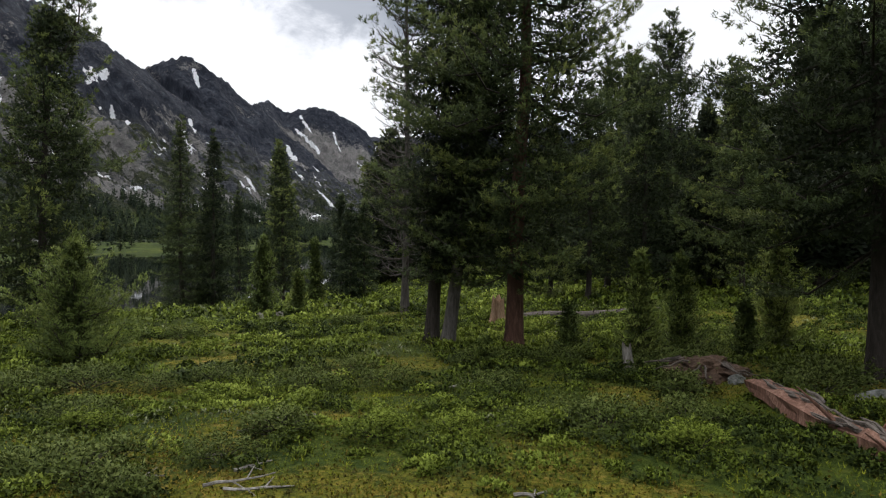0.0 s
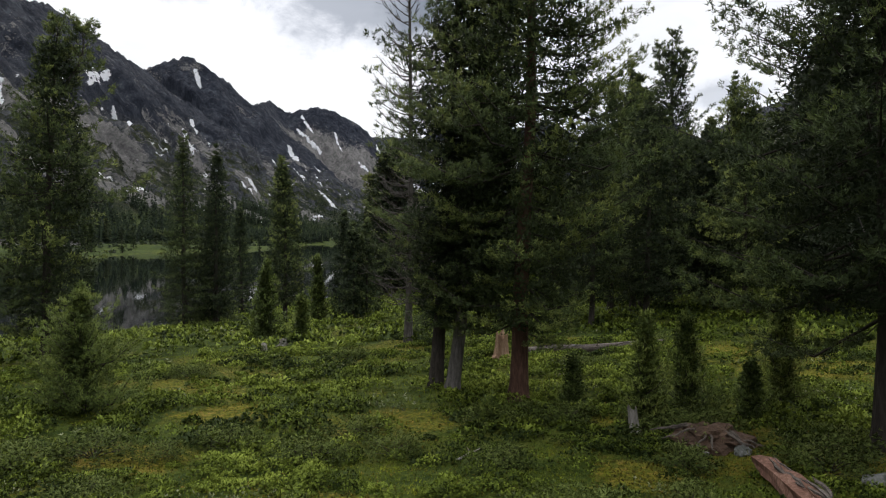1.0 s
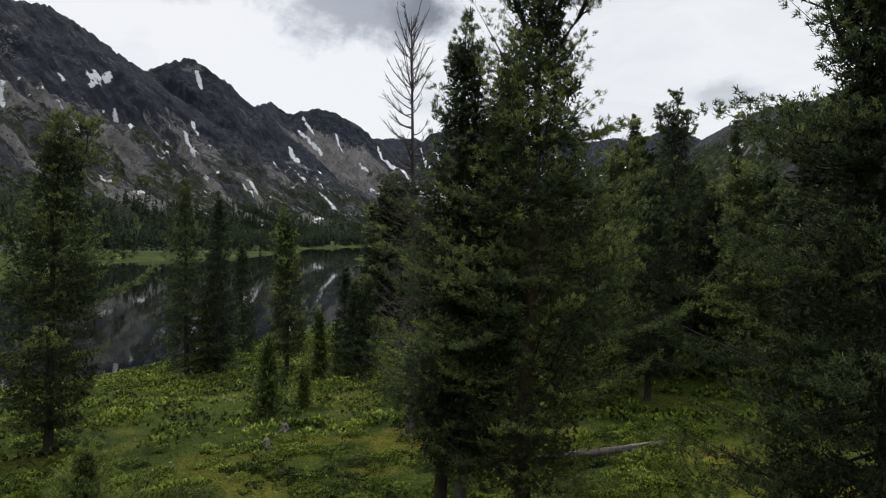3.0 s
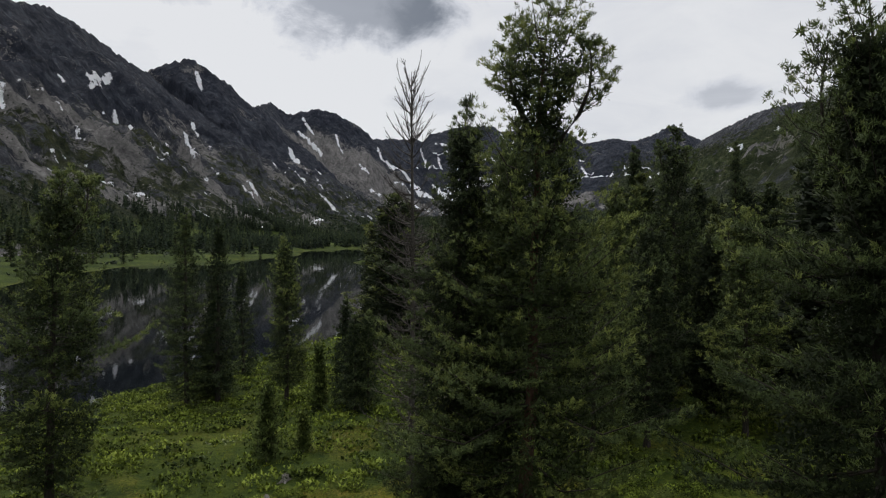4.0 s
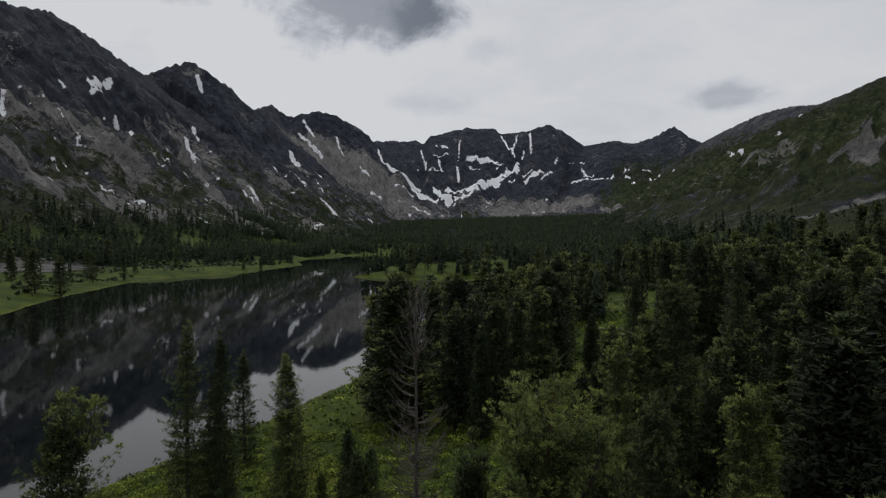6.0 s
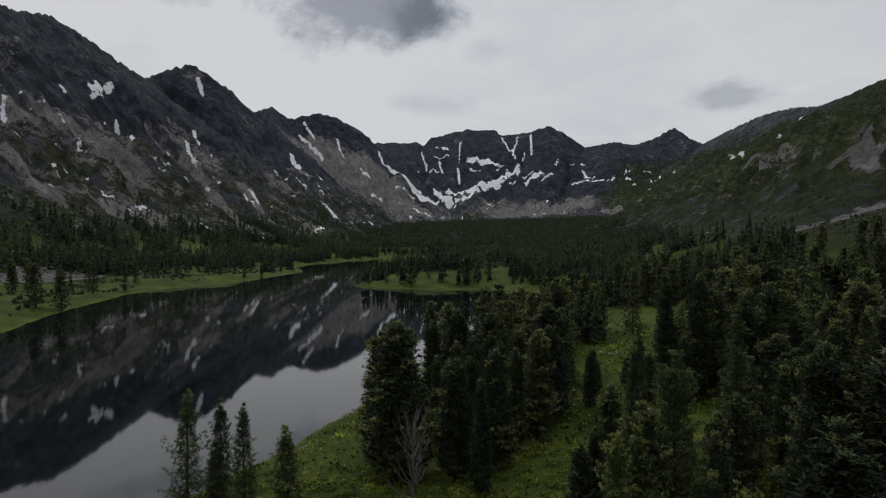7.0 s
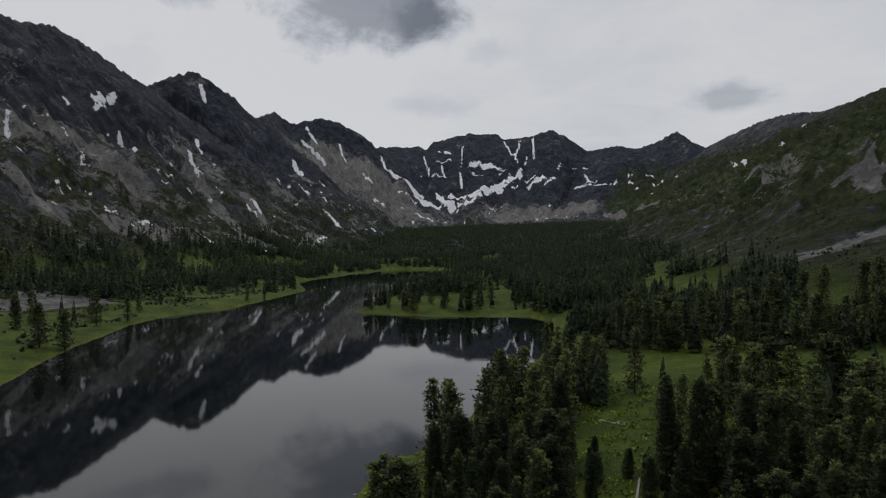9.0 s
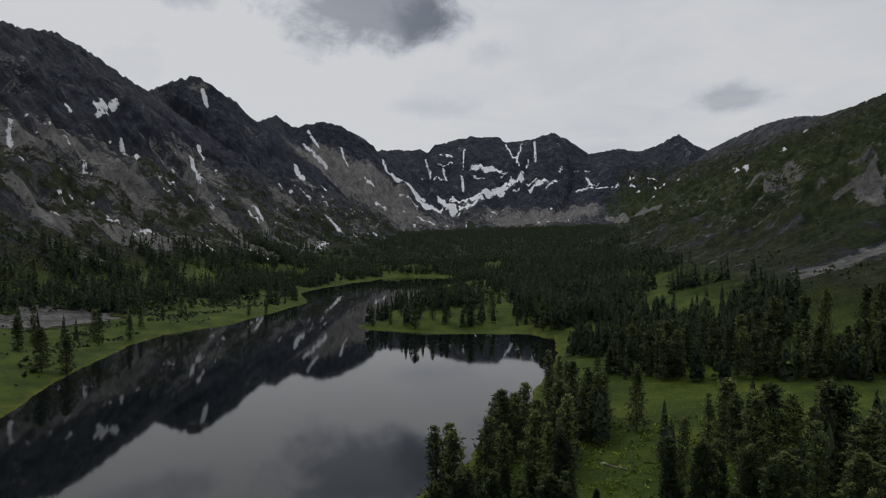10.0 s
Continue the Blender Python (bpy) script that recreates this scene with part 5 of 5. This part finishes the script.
for x, y, kind, size in FORE + SIDE + BACK:
    m = Matrix.Translation((x, y, land_z(x, y) - 0.04)) @ Matrix.Rotation(x * 7.3 + y, 4, "Z") @ Matrix.Diagonal((size, size, size * 0.75, 1))
    if kind not in used:
        used.add(kind)
        BUSH[kind].matrix_basis = m
        tagged(BUSH[kind], BUSH_LABEL[kind], "bush", BUSHES)
    else:
        c = copy_thing(BUSH[kind], pose(x, y, land_z(x, y) - 0.04, 0, 0, math.degrees(x * 7.3 + y)))
        c.scale = (size, size, size * 0.75)


# ---------------------------------------------------------------- dead wood and stones
def rough_bar(path, radii, sides, seed, depth):
    """A weathered round bar with closed, ragged ends."""
    g = np.random.default_rng(seed)
    v, f = tube(path, radii, sides)
    m = len(path)
    v = v.reshape(m, sides, 3)
    centre = np.asarray(path, float)[:, None]
    groove = 1 + depth * (g.normal(size=(1, sides, 1)) * 0.7 + g.normal(size=(m, sides, 1)) * 0.5)
    v = centre + (v - centre) * groove
    ends = np.stack([centre[0, 0], centre[-1, 0]])
    n = m * sides
    caps = [(n, (k + 1) % sides, k, k) for k in range(sides)] + [(n + 1, n - sides + k, n - sides + (k + 1) % sides, n - sides + (k + 1) % sides) for k in range(sides)]
    return np.vstack([v.reshape(-1, 3), ends]), f, np.array(caps)[:, :3]


def bar_mesh(name, path, radii, sides, seed, depth, mat):
    v, f, caps = rough_bar(path, radii, sides, seed, depth)
    me = bpy.data.meshes.new(name)
    me.from_pydata(v.tolist(), [], f.tolist() + caps.tolist())
    me.materials.append(mat)
    me.update()
    return me


def lying(x0, y0, x1, y1, n, up, sag=0.0):
    """A path along the ground between two places."""
    t = np.linspace(0, 1, n)
    xs, ys = x0 + (x1 - x0) * t, y0 + (y1 - y0) * t
    z0, z1 = land_z(x0, y0), land_z(x1, y1)
    return np.stack([xs, ys, z0 + (z1 - z0) * t + up + sag * np.sin(t * 9.0)], -1)


def make_log(seed, x0, y0, x1, y1, r0, r1, mat, label, stubs=3, splinters=0, split_mat=None, rough=0.10):
    g = np.random.default_rng(seed)
    pth = lying(x0, y0, x1, y1, 14, 0.55 * r0, 0.03)
    origin = pth[0].copy()
    pth = pth - origin
    root = new("fallen_log")
    root.location = origin
    part("trunk", bar_mesh("trunk", pth, np.linspace(r0, r1, 14) * g.uniform(1 - rough, 1 + rough, 14), 12, seed, rough, mat), root)
    way = (pth[-1] - pth[0]) / np.linalg.norm(pth[-1] - pth[0])
    side = np.cross(way, (0, 0, 1.0))
    for k in range(stubs):
        b = pth[0] + (pth[-1] - pth[0]) * g.uniform(0.15, 0.9)
        d = side * g.choice((-1, 1)) * g.uniform(0.3, 0.9) + np.array([0, 0, g.uniform(0.3, 0.9)]) + way * g.uniform(-0.2, 0.6)
        ln = g.uniform(1.2, 3.0) * r0 * 1.6
        q = np.linspace(0, 1, 4)[:, None]
        part("branch_stub", bar_mesh("branch_stub", b + d * ln * q, np.linspace(r0 * 0.2, r0 * 0.05, 4), 6, seed + k, 0.1, mat), root)
    for k in range(splinters):
        t0 = g.uniform(0.0, 0.75)
        t1 = min(1.0, t0 + g.uniform(0.05, 0.22))
        a = g.uniform(-0.9, 0.9)
        rr = r0 + (r1 - r0) * t0
        off = side * math.sin(a) * rr * 1.02 + np.array([0, 0, math.cos(a) * rr * 1.02])
        q = np.linspace(0, 1, 6)[:, None]
        p0, p1 = pth[0] + (pth[-1] - pth[0]) * t0 + off, pth[0] + (pth[-1] - pth[0]) * t1 + off * g.uniform(0.9, 1.25)
        wig = np.cumsum(g.normal(size=(6, 3)) * 0.022, axis=0)
        part("bark_strip", bar_mesh("bark_strip", p0 + (p1 - p0) * q + wig, np.array([0.2, 1, 1.1, 1, 0.8, 0.15]) * g.uniform(0.018, 0.045), 5, seed + 40 + k, 0.2, split_mat or mat), root)
    return tagged(root, label, "log")


make_log(700, 5.5, 6.6, 5.87, 12.3, 0.22, 0.17, ROTTEN_WOOD, "rotting red-brown fallen log with split grey wood", 4, 34, DEAD_GREY, 0.24)
make_log(702, 2.9, 27.2, 9.8, 29.4, 0.20, 0.15, DEAD_GREY, "long grey-brown fallen log lying behind the pines", 4, 5, DEAD_WOOD)
make_log(703, 3.2, 22.3, 5.9, 22.9, 0.07, 0.04, DEAD_WOOD, "thin pale fallen trunk in the grass", 3)
make_log(704, 26.6, 95.6, 32.4, 89.0, 0.26, 0.15, DEAD_WOOD, "bleached fallen trunk on the meadow", 3)
make_log(705, 29.5, 92.6, 33.6, 92.0, 0.22, 0.1, DEAD_WOOD, "bleached broken trunk lying across another", 2)
make_log(706, 31.4, 112.6, 36.0, 115.4, 0.28, 0.2, DEAD_WOOD, "bleached fallen trunk on the meadow", 2)
make_log(707, 34.2, 119.5, 38.7, 133.0, 0.36, 0.18, DEAD_WOOD, "long bleached fallen trunk with stubs of branches", 6)
make_log(708, 41.4, 180.0, 46.6, 172.6, 0.3, 0.2, DEAD_WOOD, "bleached fallen trunk beyond the wood", 3)
make_log(709, -44.6, 88.4, -39.4, 95.6, 0.16, 0.1, DEAD_WOOD, "driftwood trunk washed up on the shore", 2)
make_log(710, -27.5, 109.0, -24.4, 114.5, 0.18, 0.1, DEAD_WOOD, "driftwood trunk at the water's edge", 1)
make_log(711, 12.0, 118.0, 17.5, 117.0, 0.2, 0.12, DEAD_WOOD, "bleached fallen trunk among the pines", 3)


def make_stump(seed, x, y, r, h, mat, label, lean=0.0):
    """A broken stump with a splintered top and root toes."""
    g = np.random.default_rng(seed)
    sides, rows = 16, 9
    v = []
    crown = g.uniform(0.55, 1.0, sides)
    crown = (crown + np.roll(crown, 1)) * 0.5
    rib = 1 + 0.12 * g.normal(size=sides)
    for i in range(rows):
        t = i / (rows - 1)
        for k in range(sides):
            a = k / sides * 2 * math.pi
            rr = r * rib[k] * (1 + 0.55 * (1 - t) ** 4 * (1 + 0.5 * math.sin(3 * a + seed))) * (1 - 0.18 * t) * g.uniform(0.97, 1.03)
            v.append((math.cos(a) * rr + lean * h * t, math.sin(a) * rr, -0.15 + (h * crown[k] + 0.15) * t))
    v.append((lean * h * 0.6, 0, h * 0.45))
    f = [(i * sides + k, i * sides + (k + 1) % sides, (i + 1) * sides + (k + 1) % sides, (i + 1) * sides + k) for i in range(rows - 1) for k in range(sides)]
    f += [((rows - 1) * sides + k, (rows - 1) * sides + (k + 1) % sides, rows * sides) for k in range(sides)]
    me = bpy.data.meshes.new("body")
    me.from_pydata(v, [], f)
    me.materials.append(mat)
    root = new("tree_stump")
    root.location = (x, y, land_z(x, y))
    part("body", me, root)
    for k in range(4):
        a = k * 1.6 + g.uniform(0, 0.7)
        d = np.array([math.cos(a), math.sin(a), 0])
        q = np.linspace(0, 1, 5)[:, None]
        part("root", bar_mesh("root", d * r * (0.7 + 2.0 * q) + np.array([0, 0, 1.0]) * (0.10 * r + 0.35 * r * (1 - q) ** 2 - 0.10 * q), np.linspace(r * 0.4, r * 0.10, 5), 7, seed + k, 0.1, mat), root)
    return tagged(root, label, "stump")


make_stump(720, 4.3, 15.0, 0.13, 0.74, DEAD_WOOD, "weathered grey broken stump among bushes", -0.12)
make_stump(721, 2.25, 26.6, 0.27, 1.15, SPLIT_WOOD, "broken stump with splintered pale orange wood")
make_stump(722, -8.65, 34.8, 0.22, 0.5, DEAD_WOOD, "old grey stump with spreading roots in grass")
make_stump(723, -8.6, 31.0, 0.16, 0.55, DEAD_WOOD, "weathered grey stump in the meadow")


def make_boulder(seed, x, y, r, flat, label, sink=0.35):
    bm = bmesh.new()
    bmesh.ops.create_icosphere(bm, subdivisions=3, radius=r)
    off = Vector((seed * 3.1, seed * 1.7, 0))
    for v in bm.verts:
        n = v.co.normalized()
        v.co = v.co * (0.8 + 0.42 * noise.noise(n * 1.4 + off) + 0.14 * noise.noise(n * 4.0 + off))
        v.co.z *= flat
    me = bpy.data.meshes.new("boulder")
    bm.to_mesh(me)
    bm.free()
    me.materials.append(STONE)
    ob = new("boulder", me)
    ob.location = (x, y, land_z(x, y) + r * flat * (1 - 2 * sink) * 0.5)
    return tagged(ob, label, "boulder")


make_boulder(1, 7.5, 11.2, 0.42, 0.6, "grey lichen-covered boulder at the foot of a pine")
make_boulder(2, 5.15, 13.4, 0.24, 0.7, "mossy pale boulder in the root mound")
make_boulder(3, 5.95, 13.2, 0.22, 0.7, "small pale boulder in the root mound")
make_boulder(4, -9.2, 13.0, 0.4, 0.7, "dark boulder half sunk in shrubs")
for i, (x, y, r) in enumerate(((-41.6, 81.5, 0.5), (-40.6, 84.5, 0.35), (-42.4, 79.4, 0.4), (-39.2, 87.5, 0.3), (-37.6, 93.0, 0.35), (-20.5, 143.5, 0.6), (-16.5, 156, 0.7), (-22.0, 138, 0.4))):
    make_boulder(10 + i, x, y, r, 0.6, "grey stone at the lake's edge", 0.5)

# an earthen root mound with exposed soil
def make_mound(x, y):
    g = np.random.default_rng(9)
    bm = bmesh.new()
    bmesh.ops.create_icosphere(bm, subdivisions=4, radius=1.0)
    for v in bm.verts:
        n = v.co.copy()
        v.co *= 0.8 + 0.35 * noise.noise(n * 1.8 + Vector((4, 1, 0))) + 0.16 * noise.noise(n * 6.0)
        v.co = Vector((v.co.x * 0.95, v.co.y * 0.75, v.co.z * 0.42))
    me = bpy.data.meshes.new("soil")
    bm.to_mesh(me)
    bm.free()
    me.materials.append(SOIL)
    root = new("root_mound")
    root.location = (x, y, land_z(x, y) + 0.08)
    part("soil", me, root)
    for k in range(8):
        a = g.uniform(2.0, 6.0)
        d = np.array([math.cos(a), math.sin(a) * 0.8, g.uniform(-0.1, 0.3)])
        q = np.linspace(0, 1, 6)[:, None]
        pth = d * (0.45 + 0.75 * q) + np.array([0, 0, 0.25]) * (1 - q) + np.cumsum(g.normal(size=(6, 3)) * 0.03, axis=0)
        part("root", bar_mesh("root", pth, np.linspace(0.03, 0.010, 6), 6, 30 + k, 0.15, DEAD_GREY), root)
    return tagged(root, "upturned mound of red-brown soil with dead roots", "root mound")


make_mound(5.6, 13.9)


def make_stick(seed, x, y, turn, ln):
    g = np.random.default_rng(seed)
    d = np.array([math.cos(turn), math.sin(turn), 0])
    q = np.linspace(0, 1, 6)[:, None]
    pth = d * ln * (q - 0.5) + np.cumsum(g.normal(size=(6, 3)) * np.array([0.03, 0.03, 0.01]), axis=0)
    root = new("fallen_branch")
    root.location = (x, y, land_z(x, y) + 0.06)
    part("stick", bar_mesh("stick", pth, np.linspace(0.026, 0.010, 6), 6, seed, 0.12, DEAD_WOOD), root)
    for k in range(2):
        b = pth[2 + k]
        e = d * 0.6 + np.array([-d[1], d[0], 0.25]) * (1 if k else -1)
        part("twig", bar_mesh("twig", b + e * ln * 0.28 * np.linspace(0, 1, 4)[:, None], np.linspace(0.012, 0.005, 4), 5, seed + k, 0.1, DEAD_WOOD), root)
    return tagged(root, "dry pale fallen branch on the moss", "branch", "dead branches on the ground")


for i, (x, y, turn, ln) in enumerate(((-2.45, 8.0, 0.5, 0.9), (-2.2, 7.7, 0.3, 0.7), (-2.5, 8.5, 0.9, 0.6), (-2.7, 10.2, 0.6, 1.0), (-2.5, 10.6, 0.4, 0.9), (-3.6, 8.0, 0.1, 0.6),
                                      (0.4, 13.2, 0.8, 0.7), (-3.1, 9.0, 0.2, 0.5), (3.6, 9.4, 1.9, 0.6), (0.9, 7.0, 0.3, 0.35))):
    make_stick(740 + i, x, y, turn, ln)
